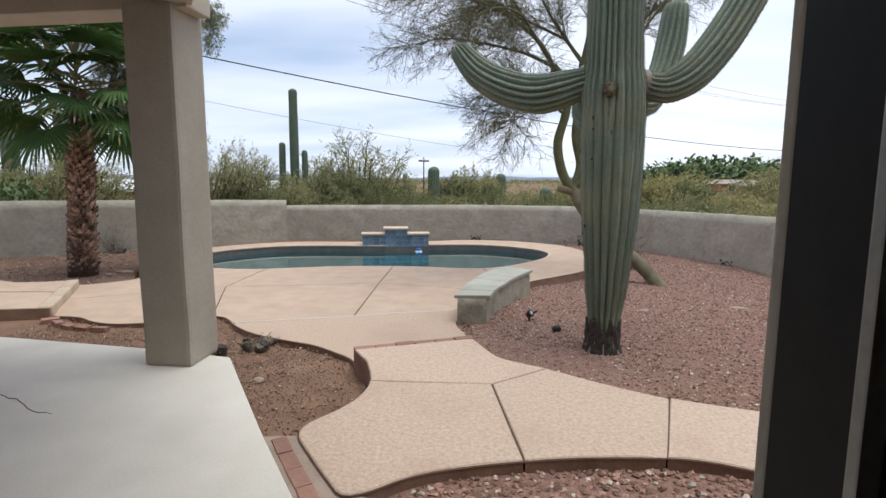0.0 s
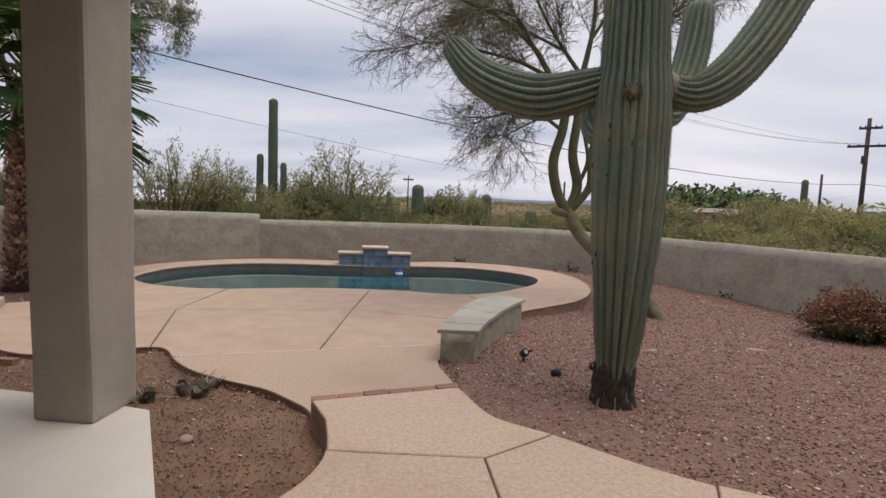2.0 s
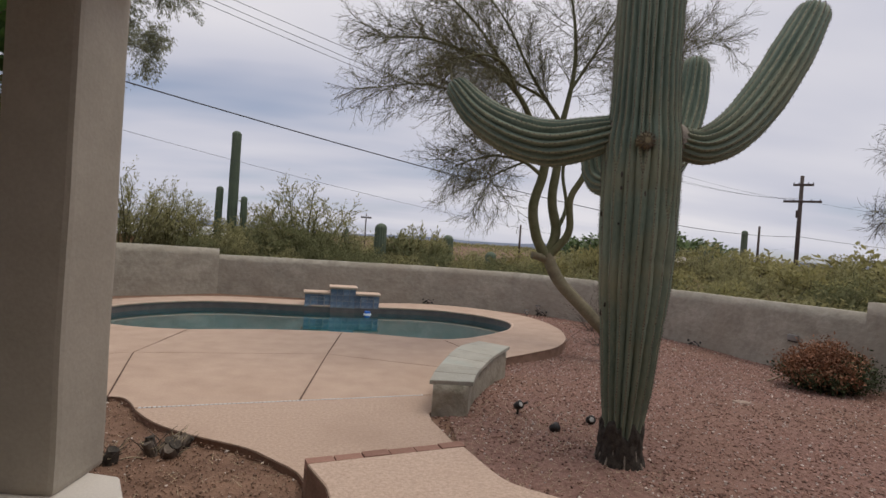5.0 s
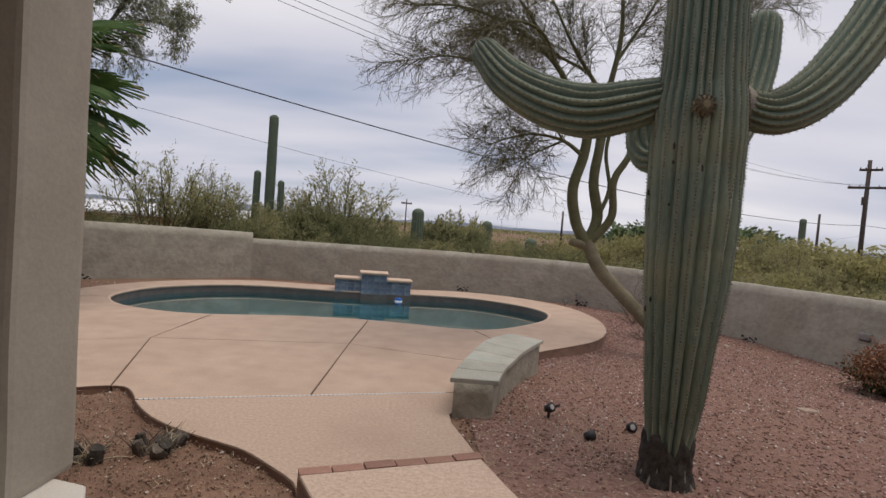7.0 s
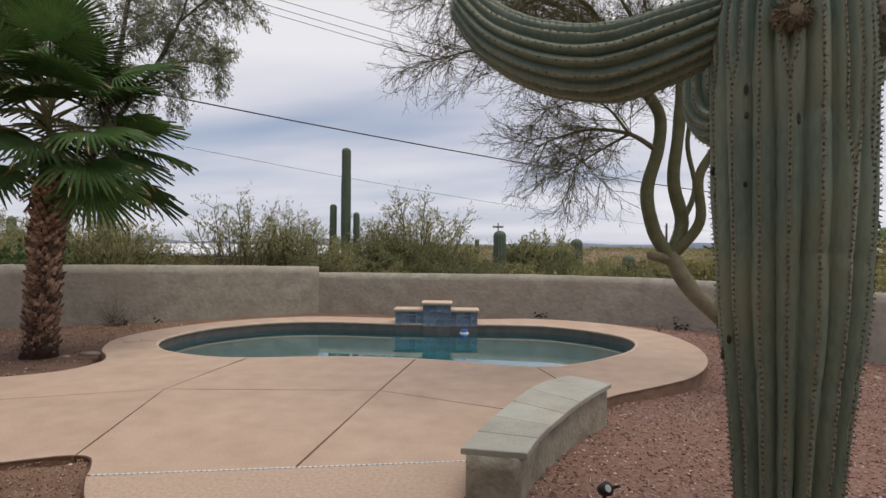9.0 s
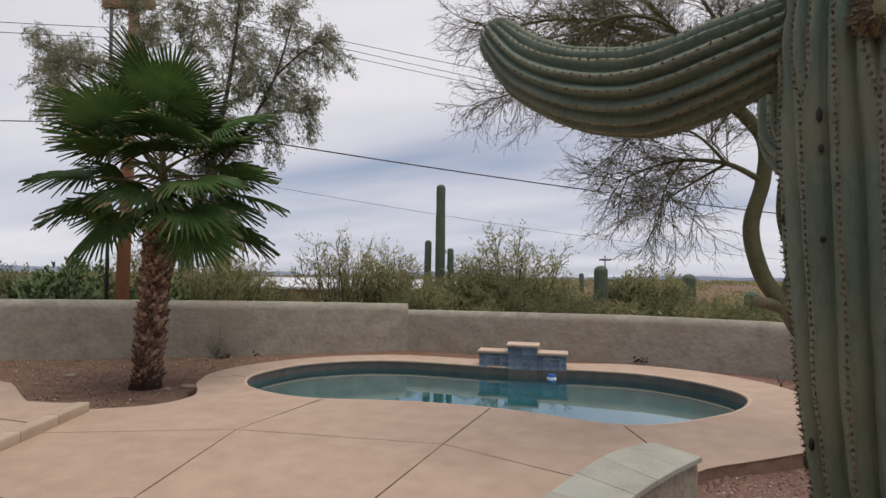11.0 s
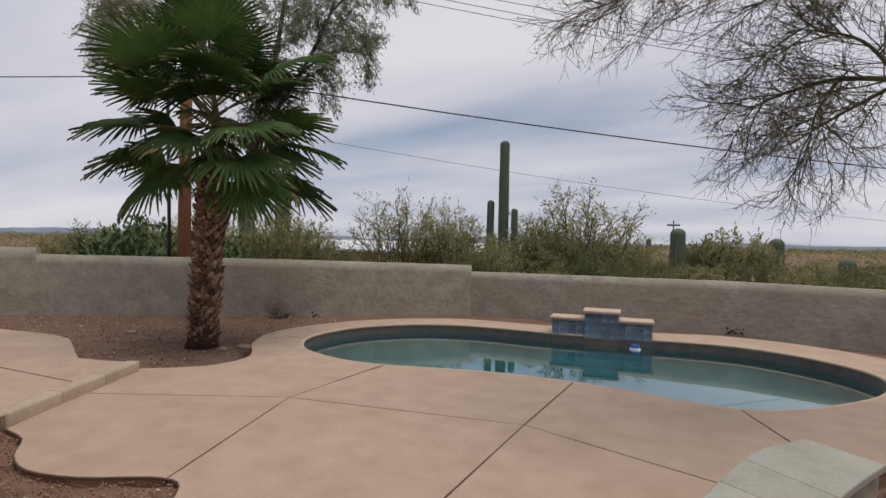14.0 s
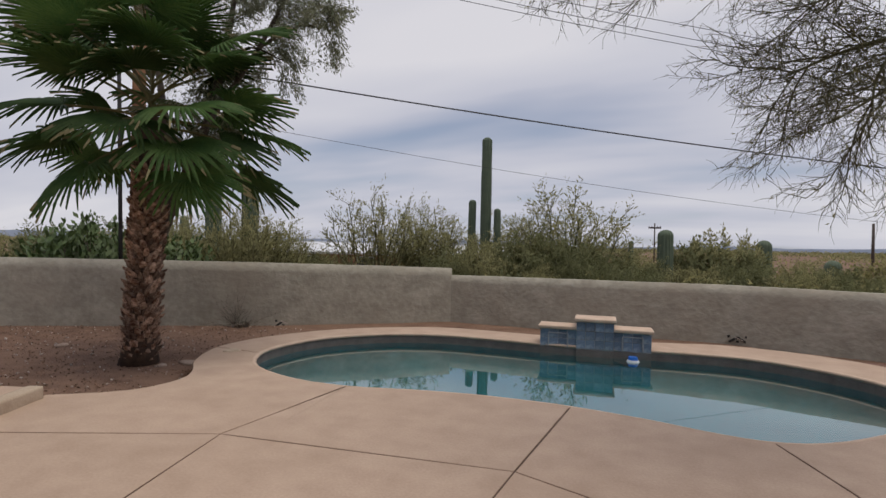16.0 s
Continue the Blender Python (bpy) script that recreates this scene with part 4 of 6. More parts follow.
def saguaro_hero():
    rng = random.Random(11)
    bx, by = 1.735, 6.36
    root = thing("saguaro", (bx, by, 0.0), "tall ribbed green saguaro with upturned arms and a black base", "cactus")
    prof = profile([-0.08, 0.1, 0.3, 0.6, 1.0, 1.5, 2.0, 2.5, 2.75, 2.95, 3.3, 4.2, 5.2, 5.9], [0.150, 0.148, 0.168, 0.212, 0.245, 0.295, 0.32, 0.325, 0.318, 0.29, 0.278, 0.28, 0.27, 0.22], 0.025)
    v, f, idx, c = split_stem(bx, by, prof, 17)
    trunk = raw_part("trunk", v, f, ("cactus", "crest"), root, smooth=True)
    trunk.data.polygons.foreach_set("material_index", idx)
    sv, sf = spine_mesh([q for q in c if q[0].z > 0.42], rng, 0.016)
    raw_part("spine_cover", sv, sf, "spine", trunk)["kind"] = "stuff"
    arms = [
        ("arm", [(1.56, 6.44, 2.86), (1.28, 6.56, 2.775), (1.0, 6.70, 2.74), (0.68, 6.86, 2.84), (0.40, 6.99, 3.02), (0.20, 7.09, 3.25)], [0.13, 0.195, 0.21, 0.20, 0.17, 0.125], 17),
        ("arm", [(2.02, 6.36, 2.80), (2.26, 6.34, 2.76), (2.52, 6.31, 2.90), (2.78, 6.30, 3.22), (3.02, 6.32, 3.62), (3.22, 6.35, 4.0)], [0.12, 0.16, 0.185, 0.19, 0.185, 0.155], 16),
        ("arm", [(2.05, 6.62, 2.62), (2.30, 6.92, 2.70), (2.52, 7.12, 3.0), (2.66, 7.24, 3.4), (2.72, 7.30, 3.78)], [0.12, 0.155, 0.17, 0.17, 0.15], 14),
        ("arm", [(1.72, 6.62, 2.40), (1.66, 6.95, 2.45), (1.64, 7.10, 2.62), (1.64, 7.12, 3.02)], [0.09, 0.13, 0.15, 0.13], 12),
    ]
    for i, (nm, pts, rr, ribs) in enumerate(arms):
        path = curve3(pts, 7)
        radii = list(np.interp(np.linspace(0, 1, len(path)), np.linspace(0, 1, len(rr)), rr))
        v, f, c = ribbed(path, radii, ribs, 0.24, 8, 5 + i)
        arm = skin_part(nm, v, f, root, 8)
        sv, sf = spine_mesh(c, rng)
        raw_part("spine_cover", sv, sf, "spine", arm)["kind"] = "stuff"
        bm = bmesh.new()
        d = (Vector(pts[1]) - Vector(pts[0])).normalized()
        tube(bm, [Vector(pts[0]) - d * 0.02, Vector(pts[0]) + d * 0.04, Vector(pts[0]) + d * 0.10], [rr[0] * 1.25, rr[0] * 1.12, rr[0] * 0.9], 16)
        part("collar", bm, "cork", arm, "corky brown collar", True)
    # bud on the trunk
    bud = Vector((1.61, 6.36 - 0.285, 2.70))
    v, f, c = ribbed([bud + Vector((0, 0.06, 0)), bud, bud + Vector((-0.004, -0.03, 0.0))], [0.06, 0.07, 0.062], 12, 0.2, 4, 3, 0.6)
    ob = raw_part("bud", v, f, "bud", root, "brown spiny arm bud", True)
    sv, sf = spine_mesh(c, rng, 0.03)
    raw_part("spine_cover", sv, sf, "spine", ob)["kind"] = "stuff"
    # scarred base, a torn black sleeve with pale roots
    verts, faces = [], []
    m, rows = 64, 12
    for j in range(rows + 1):
        for k in range(m):
            th = 2 * math.pi * k / m
            edge = 0.30 + 0.16 * noise.noise((math.cos(th) * 2.4, math.sin(th) * 2.4, 2)) + 0.14 * noise.noise((math.cos(th) * 8, math.sin(th) * 8, 4))
            z = -0.1 + (edge + 0.1) * j / rows
            r = 0.182 + 0.020 * noise.noise((math.cos(th) * 6, math.sin(th) * 6, z * 7)) + 0.018 * noise.noise((math.cos(th) * 15, math.sin(th) * 15, z * 20)) + 0.035 * max(0, 0.1 - z) / 0.2
            if j == rows:
                r -= 0.035
            verts.append((bx + r * math.cos(th), by + r * math.sin(th), z))
    for j in range(rows):
        for k in range(m):
            faces.append((j * m + k, j * m + (k + 1) % m, (j + 1) * m + (k + 1) % m, (j + 1) * m + k))
    raw_part("scar", verts, faces, "scar", root, "charred black scar tissue", True)
    for k in range(22):
        th = 2 * math.pi * k / 22 + rng.uniform(-0.1, 0.1)
        d = Vector((math.cos(th), math.sin(th), 0))
        p = Vector((bx, by, 0.0))
        bm = bmesh.new()
        h = rng.uniform(0.05, 0.16)
        tube(bm, [p + d * 0.170 + Vector((0, 0, h)), p + d * 0.184 + Vector((0, 0, h * 0.4)), p + d * rng.uniform(0.185, 0.23) + Vector((0, 0, -0.06))], [0.003, 0.008, 0.010], 6)
        part("root_flake", bm, "scar" if k % 5 in (0, 2) else "cork", root)
    # healed holes on the stem
    for k in range(16):
        th, z = rng.uniform(2.6, 6.6), rng.uniform(0.5, 2.6)
        r = float(np.interp(z, [q[0] for q in prof], [q[1] for q in prof])) * 0.95
        bm = bmesh.new()
        bmesh.ops.create_icosphere(bm, subdivisions=1, radius=1.0, matrix=Matrix.Translation((bx + r * math.cos(th), by + r * math.sin(th), z)) @ Matrix.Diagonal((0.010, 0.010, rng.uniform(0.012, 0.03), 1)))
        part("scar_pit", bm, "scar", root)
    return root


saguaro_hero()


def saguaro_far(x, y, top, r, arms=(), base=None, label="distant green saguaro standing beyond the wall"):
    z0 = ground_z(x, y) - 0.1 if base is None else base
    root = thing("saguaro", (x, y, z0), label, "cactus", "saguaros beyond the wall")
    n = 14
    zs = np.linspace(z0, top - r * 0.9, n)
    rr = [r * (0.72 + 0.28 * min(1, 2.4 * i / n)) * (1 if i < n - 3 else 0.95) for i in range(n)]
    v, f, c = ribbed([(x, y, z) for z in zs], rr, 14, 0.14, 4, x)
    raw_part("trunk", v, f, "cactus_far", root, smooth=True)
    for dx, zb, zt, ar in arms:
        s = 1 if dx > 0 else -1
        path = curve3([(x + s * r * 0.6, y, zb), (x + dx * 0.7, y, zb + 0.02), (x + dx, y, zb + 0.35), (x + dx, y, zt - ar)], 5)
        v, f, c = ribbed(path, list(np.interp(np.linspace(0, 1, len(path)), [0, 0.3, 1], [ar * 0.7, ar, ar * 0.92])), 11, 0.14, 4, zb)
        raw_part("arm", v, f, "cactus_far", root, smooth=True)


def chain_mesh(chains, thick=0.03):
    """Two meshes: thick limbs and thin branches."""
    out = []
    for big in (True, False):
        verts, faces = [], []
        for pts, rr in chains:
            if (max(rr) >= thick) != big:
                continue
            sides = 9 if max(rr) > 0.07 else (6 if big else 3)
            base, up = len(verts), None
            for i, p in enumerate(pts):
                d = (pts[min(i + 1, len(pts) - 1)] - pts[max(i - 1, 0)]).normalized()
                if up is None or abs(up.dot(d)) > 0.99:
                    up = Vector((0.3, 0.8, 0.5)).normalized()
                a = d.cross(up).normalized()
                up = a.cross(d).normalized()
                for k in range(sides):
                    w = rr[i] * (1 + (0.10 * noise.noise((p.x * 3 + k, p.y * 3, p.z * 3)) if big else 0))
                    verts.append(p + (a * math.cos(k * 2 * math.pi / sides) + up * math.sin(k * 2 * math.pi / sides)) * w)
            for i in range(len(pts) - 1):
                for k in range(sides):
                    faces.append((base + i * sides + k, base + i * sides + (k + 1) % sides, base + (i + 1) * sides + (k + 1) % sides, base + (i + 1) * sides + k))
        out.append((verts, faces))
    return out


def twigs(tips, rng, n, length, width, bend=0.5, gravity=0.25, sub=2):
    """Fine crooked twigs round the branch ends, each a strip of two crossed ribbons."""
    verts, faces = [], []

    def strip(p, d, L, w, depth):
        q = p
        side = d.cross(Vector((rng.uniform(-1, 1), rng.uniform(-1, 1), rng.uniform(-1, 1)))).normalized()
        pts = [q]
        for k in range(3):
            d = (d + Vector((rng.uniform(-1, 1), rng.uniform(-1, 1), rng.uniform(-1, 1))) * bend * 0.5 - Vector((0, 0, gravity * 0.4))).normalized()
            q = q + d * (L / 3)
            pts.append(q)
            if depth and rng.random() < 0.85:
                for _ in range(depth):
                    dd = (d + Vector((rng.uniform(-1, 1), rng.uniform(-1, 1), rng.uniform(-0.9, 0.7))) * 0.9).normalized()
                    strip(q, dd, L * rng.uniform(0.35, 0.6), w * 0.75, 0)
        i = len(verts)
        for k, pt in enumerate(pts):
            ww = w * (1 - 0.25 * k)
            verts.extend((pt - side * ww, pt + side * ww))
        for k in range(3):
            faces.append((i + 2 * k, i + 2 * k + 1, i + 2 * k + 3, i + 2 * k + 2))

    for p, d in tips:
        for _ in range(n):
            dd = (d + Vector((rng.uniform(-1, 1), rng.uniform(-1, 1), rng.uniform(-1, 0.8))) * 0.85).normalized()
            strip(p, dd, length * rng.uniform(0.6, 1.3), width, sub)
    return verts, faces


def leaves(tips, rng, n, spread, size, hang=0.0, slim=0.3):
    verts, faces = [], []
    for p, d in tips:
        for _ in range(n):
            o = Vector((rng.gauss(0, 1), rng.gauss(0, 1), rng.gauss(0, 1))) * spread
            o.z -= hang * rng.random()
            q = p + o
            a = Vector((rng.uniform(-1, 1), rng.uniform(-1, 1), rng.uniform(-1, 1) - hang * 1.5)).normalized()
            b = a.cross(Vector((rng.uniform(-1, 1), rng.uniform(-1, 1), rng.uniform(-1, 1)))).normalized()
            L = size * rng.uniform(0.6, 1.3)
            i = len(verts)
            verts += [q, q + a * L * 0.5 + b * L * slim * 0.5, q + a * L, q + a * L * 0.5 - b * L * slim * 0.5]
            faces.append((i, i + 1, i + 2, i + 3))
    return verts, faces


# ---- branching plants ----
def sprout(rng, p, d, length, steps, wander, lift):
    """A crooked shoot from p along d; lift bends it up or down."""
    pts = [p]
    for _ in range(steps):
        d = (d + Vector((rng.gauss(0, 1), rng.gauss(0, 1), rng.gauss(0, 1))) * wander + Vector((0, 0, lift))).normalized()
        p = p + d * (length / steps)
        pts.append(p)
    return pts


def branching(rng, limbs, levels):
    """Limbs (points, thick end, thin end) that divide again and again; a level is (shoots a metre, length, angles, steps, wander, lift, radius, bare share).
    Returns the chains level by level."""
    out = [[] for _ in range(len(levels) + 1)]

    def divide(pts, lev):
        if lev == len(levels):
            return
        n, length, angles, steps, wander, lift, r, bare = levels[lev]
        whole = sum((b - a).length for a, b in zip(pts, pts[1:]))
        count = max(2, round(n * whole * (1 - bare)))
        for k in range(count):
            s = bare + (1 - bare) * (k + rng.random()) / count
            f = s * (len(pts) - 1)
            i = min(int(f), len(pts) - 2)
            d = (pts[i + 1] - pts[i]).normalized()
            a = radians(rng.uniform(*angles))
            side = d.cross(Vector((rng.gauss(0, 1), rng.gauss(0, 1), rng.gauss(0, 1)))).normalized()
            shoot = sprout(rng, pts[i].lerp(pts[i + 1], f - i), d * math.cos(a) + side * math.sin(a), length * rng.uniform(0.6, 1.25) * (1.1 - 0.4 * s), steps, wander, lift)
            rr = r * rng.uniform(0.75, 1.3)
            out[lev + 1].append((shoot, [rr * (1 - 0.6 * j / steps) for j in range(steps + 1)]))
            divide(shoot, lev + 1)

    for pts, r0, r1 in limbs:
        path = [Vector(p) for p in curve3(pts, 6)]
        out[0].append((path, list(np.linspace(r0, r1, len(path)))))
        divide(path, 0)
    return out


def leaves_on(chains, rng, per_metre, size, slim, spread=0.02, fall=0.0, bare=0.0):
    """Narrow leaves along shoots, lying with the shoot."""
    verts, faces = [], []
    for pts, _ in chains:
        whole = sum((b - a).length for a, b in zip(pts, pts[1:]))
        for _ in range(max(1, round(per_metre * whole))):
            f = (bare + (1 - bare) * rng.random()) * (len(pts) - 1)
            i = min(int(f), len(pts) - 2)
            q = pts[i].lerp(pts[i + 1], f - i) + Vector((rng.gauss(0, 1), rng.gauss(0, 1), rng.gauss(0, 1))) * spread
            a = ((pts[i + 1] - pts[i]).normalized() + Vector((rng.gauss(0, 1), rng.gauss(0, 1), rng.gauss(0, 1) - fall)) * 0.55).normalized()
            b = a.cross(Vector((rng.gauss(0, 1), rng.gauss(0, 1), rng.gauss(0, 1)))).normalized()
            ln = size * rng.uniform(0.6, 1.35)
            o = len(verts)
            verts += [q, q + a * ln * 0.5 + b * ln * slim * 0.5, q + a * ln, q + a * ln * 0.5 - b * ln * slim * 0.5]
            faces.append((o, o + 1, o + 2, o + 3))
    return verts, faces


# ---- palo verde beside the pool ----
def palo_verde():
    rng = random.Random(21)
    root = thing("palo_verde_tree", (4.1, 10.6, -0.15), "leaning palo verde tree with green limbs and bare fine twigs", "tree")
    stem = [([(4.15, 10.55, -0.25), (3.9, 10.8, 0.1), (3.4, 11.15, 0.62), (2.85, 11.4, 1.2), (2.6, 11.5, 1.68)], 0.135, 0.105)]
    low = [
        ([(2.6, 11.5, 1.6), (2.38, 11.5, 2.0), (2.28, 11.5, 2.55), (2.42, 11.5, 3.1), (2.42, 11.45, 3.6), (2.09, 11.2, 3.95)], 0.100, 0.075),
        ([(2.6, 11.5, 1.6), (2.78, 11.6, 2.1), (2.66, 11.6, 2.7), (2.72, 11.6, 3.4), (2.75, 11.6, 4.1)], 0.100, 0.075),
        ([(2.6, 11.5, 1.6), (2.95, 11.4, 2.1), (2.92, 11.35, 2.7), (3.15, 11.3, 3.2), (3.5, 11.2, 4.2)], 0.075, 0.050),
        ([(2.78, 11.6, 2.1), (2.98, 11.7, 2.6), (2.9, 11.8, 3.3), (3.1, 11.9, 4.2)], 0.04, 0.03),
    ]
    crown = [
        ([(2.09, 11.2, 3.95), (1.68, 10.9, 4.4), (0.95, 10.6, 4.8), (0.1, 10.4, 4.95), (-0.6, 10.3, 4.85)], 0.055, 0.008),
        ([(2.09, 11.2, 3.95), (1.5, 11.0, 4.15), (0.7, 10.9, 4.3), (0.0, 10.8, 4.35), (-0.6, 10.7, 4.2)], 0.042, 0.008),
        ([(1.68, 10.9, 4.4), (1.3, 10.2, 4.6), (0.8, 9.7, 4.55), (0.35, 9.4, 4.25)], 0.032, 0.007),
        ([(1.68, 10.9, 4.4), (1.1, 10.8, 5.2), (0.4, 10.7, 5.8), (-0.3, 10.6, 6.1)], 0.034, 0.007),
        ([(2.75, 11.6, 4.1), (2.92, 11.6, 5.2), (2.8, 11.6, 6.3), (2.5, 11.6, 7.0)], 0.055, 0.008),
        ([(2.75, 11.6, 4.1), (2.4, 11.6, 4.55), (2.05, 11.6, 5.05), (1.6, 11.7, 5.9), (1.0, 11.8, 6.6)], 0.045, 0.008),
        ([(2.4, 11.6, 4.55), (1.7, 12.0, 5.0), (0.8, 12.3, 5.5), (0.1, 12.5, 5.8)], 0.032, 0.007),
        ([(2.9, 11.6, 4.8), (3.5, 11.8, 5.8), (4.0, 11.9, 6.8)], 0.034, 0.007),
        ([(3.5, 11.2, 4.2), (4.1, 11.1, 5.1), (4.9, 11.2, 5.8)], 0.036, 0.007),
        ([(3.5, 11.2, 4.2), (4.0, 11.8, 5.0), (4.9, 12.2, 5.7), (6.2, 12.2, 6.3)], 0.034, 0.007),
        ([(2.42, 11.5, 3.1), (2.0, 11.3, 3.3), (1.5, 11.2, 3.35), (1.1, 11.1, 3.25), (0.75, 11.05, 3.1)], 0.04, 0.006),
        ([(2.0, 11.3, 3.3), (1.6, 11.6, 3.1), (1.2, 11.8, 2.85)], 0.024, 0.006),
        ([(2.0, 11.3, 3.3), (1.6, 10.9, 3.6), (1.1, 10.7, 3.7)], 0.024, 0.006),
        ([(1.5, 11.2, 3.35), (1.3, 11.0, 3.0), (1.25, 10.9, 2.75)], 0.018, 0.005),
    ]
    levels = [(15, 0.95, (20, 60), 4, 0.13, 0.0, 0.0080, 0.16), (15, 0.44, (20, 58), 3, 0.17, -0.05, 0.0036, 0.08), (18, 0.20, (20, 58), 2, 0.22, -0.10, 0.0026, 0.05)]
    tree = branching(rng, crown, levels)
    for name, limbs, mat, label in (("trunk", stem, "bark", "leaning grey-brown trunk"), ("limb_work", low, "limb", "smooth olive green limbs")):
        rows = [([Vector(p) for p in curve3(pts, 6)], r0, r1) for pts, r0, r1 in limbs]
        (bv, bf), _ = chain_mesh([(p, list(np.linspace(r0, r1, len(p)))) for p, r0, r1 in rows], 0.001)
        raw_part(name, bv, bf, mat, root, label, True)
    (bv, bf), (tv, tf) = chain_mesh(tree[0] + tree[1], 0.014)
    raw_part("limb_work", bv, bf, "limb", root, "smooth olive green limbs", True)
    raw_part("branch_work", tv, tf, "twig", root)["kind"] = "stuff"
    _, (tv, tf) = chain_mesh(tree[2] + tree[3], 1.0)
    raw_part("twig_work", tv, tf, "twig", root)["kind"] = "stuff"
    v, f = leaves_on(tree[2], rng, 9, 0.034, 0.3, 0.03)
    raw_part("foliage", v, f, "olive", root)["kind"] = "stuff"
    # sawn-off stub at the fork
    bm = bmesh.new()
    tube(bm, [(2.62, 11.5, 1.58), (2.42, 11.42, 1.63), (2.30, 11.38, 1.65)], [0.08, 0.07, 0.066], 10)
    part("stub", bm, "bark", root, "sawn-off limb stub", True)


palo_verde()


# ---- fan palm ----
def fan_leaf(seed, length, radius, droop):
    rng = random.Random(seed)
    verts, faces, idx = [], [], []

    def quad(a, b, c, d, m):
        i = len(verts)
        verts.extend((a, b, c, d))
        faces.append((i, i + 1, i + 2, i + 3))
        idx.append(m)
    # stalk along +x, sagging
    fr = [Vector((length * t, 0, -0.16 * length * t * t)) for t in np.linspace(0, 1, 6)]
    for i in range(5):
        w0, w1 = 0.030 * (1 - 0.11 * i), 0.030 * (1 - 0.11 * (i + 1))
        for s in (-1, 1):
            quad(fr[i], fr[i] + Vector((0, s * w0, 0.014)), fr[i + 1] + Vector((0, s * w1, 0.014)), fr[i + 1], 2)
            quad(fr[i] + Vector((0, s * w0, 0.014)), fr[i] + Vector((0, 0, -0.02)), fr[i + 1] + Vector((0, 0, -0.02)), fr[i + 1] + Vector((0, s * w1, 0.014)), 2)
    hub = fr[-1]
    base = (fr[-1] - fr[-2]).normalized()
    n = 38
    span = radians(232)
    for k in range(n):
        a0 = -span / 2 + span * (k + 0.5) / n
        half = span / n / 2 * 1.03
        L = radius * (0.76 + 0.26 * math.cos(a0 * 0.8)) * rng.uniform(0.93, 1.06)
        fold = 0.020

        def at(r, a, lift):
            x, y = r * math.cos(a), r * math.sin(a)
            z = base.z * x - droop * (r / radius) ** 2 * radius * (0.30 + 0.30 * abs(math.sin(a))) + lift + 0.26 * abs(y) * (1 - 0.55 * abs(y) / radius)
            return hub + Vector((x, y, z))
        sag = rng.uniform(0.15, 0.75)
        prev = None
        for t, ww in ((0.0, 1.0), (0.30, 1.0), (0.58, 0.98), (0.72, 0.72), (0.87, 0.40), (1.0, 0.05)):
            r = L * t + 0.01
            extra = -sag * max(0, t - 0.55) ** 1.4 * radius
            row = (at(r, a0 - half * ww, -fold * t + extra), at(r, a0, fold * t * 0.6 + extra), at(r, a0 + half * ww, -fold * t + extra))
            if prev:
                m = 1 if (t >= 1.0 and rng.random() < 0.30) else 0
                quad(prev[0], prev[1], row[1], row[0], m)
                quad(prev[1], prev[2], row[2], row[1], m)
            prev = row
    return raw("leaf", verts, faces, ("frond", "frondtip", "petiole"), False, idx)


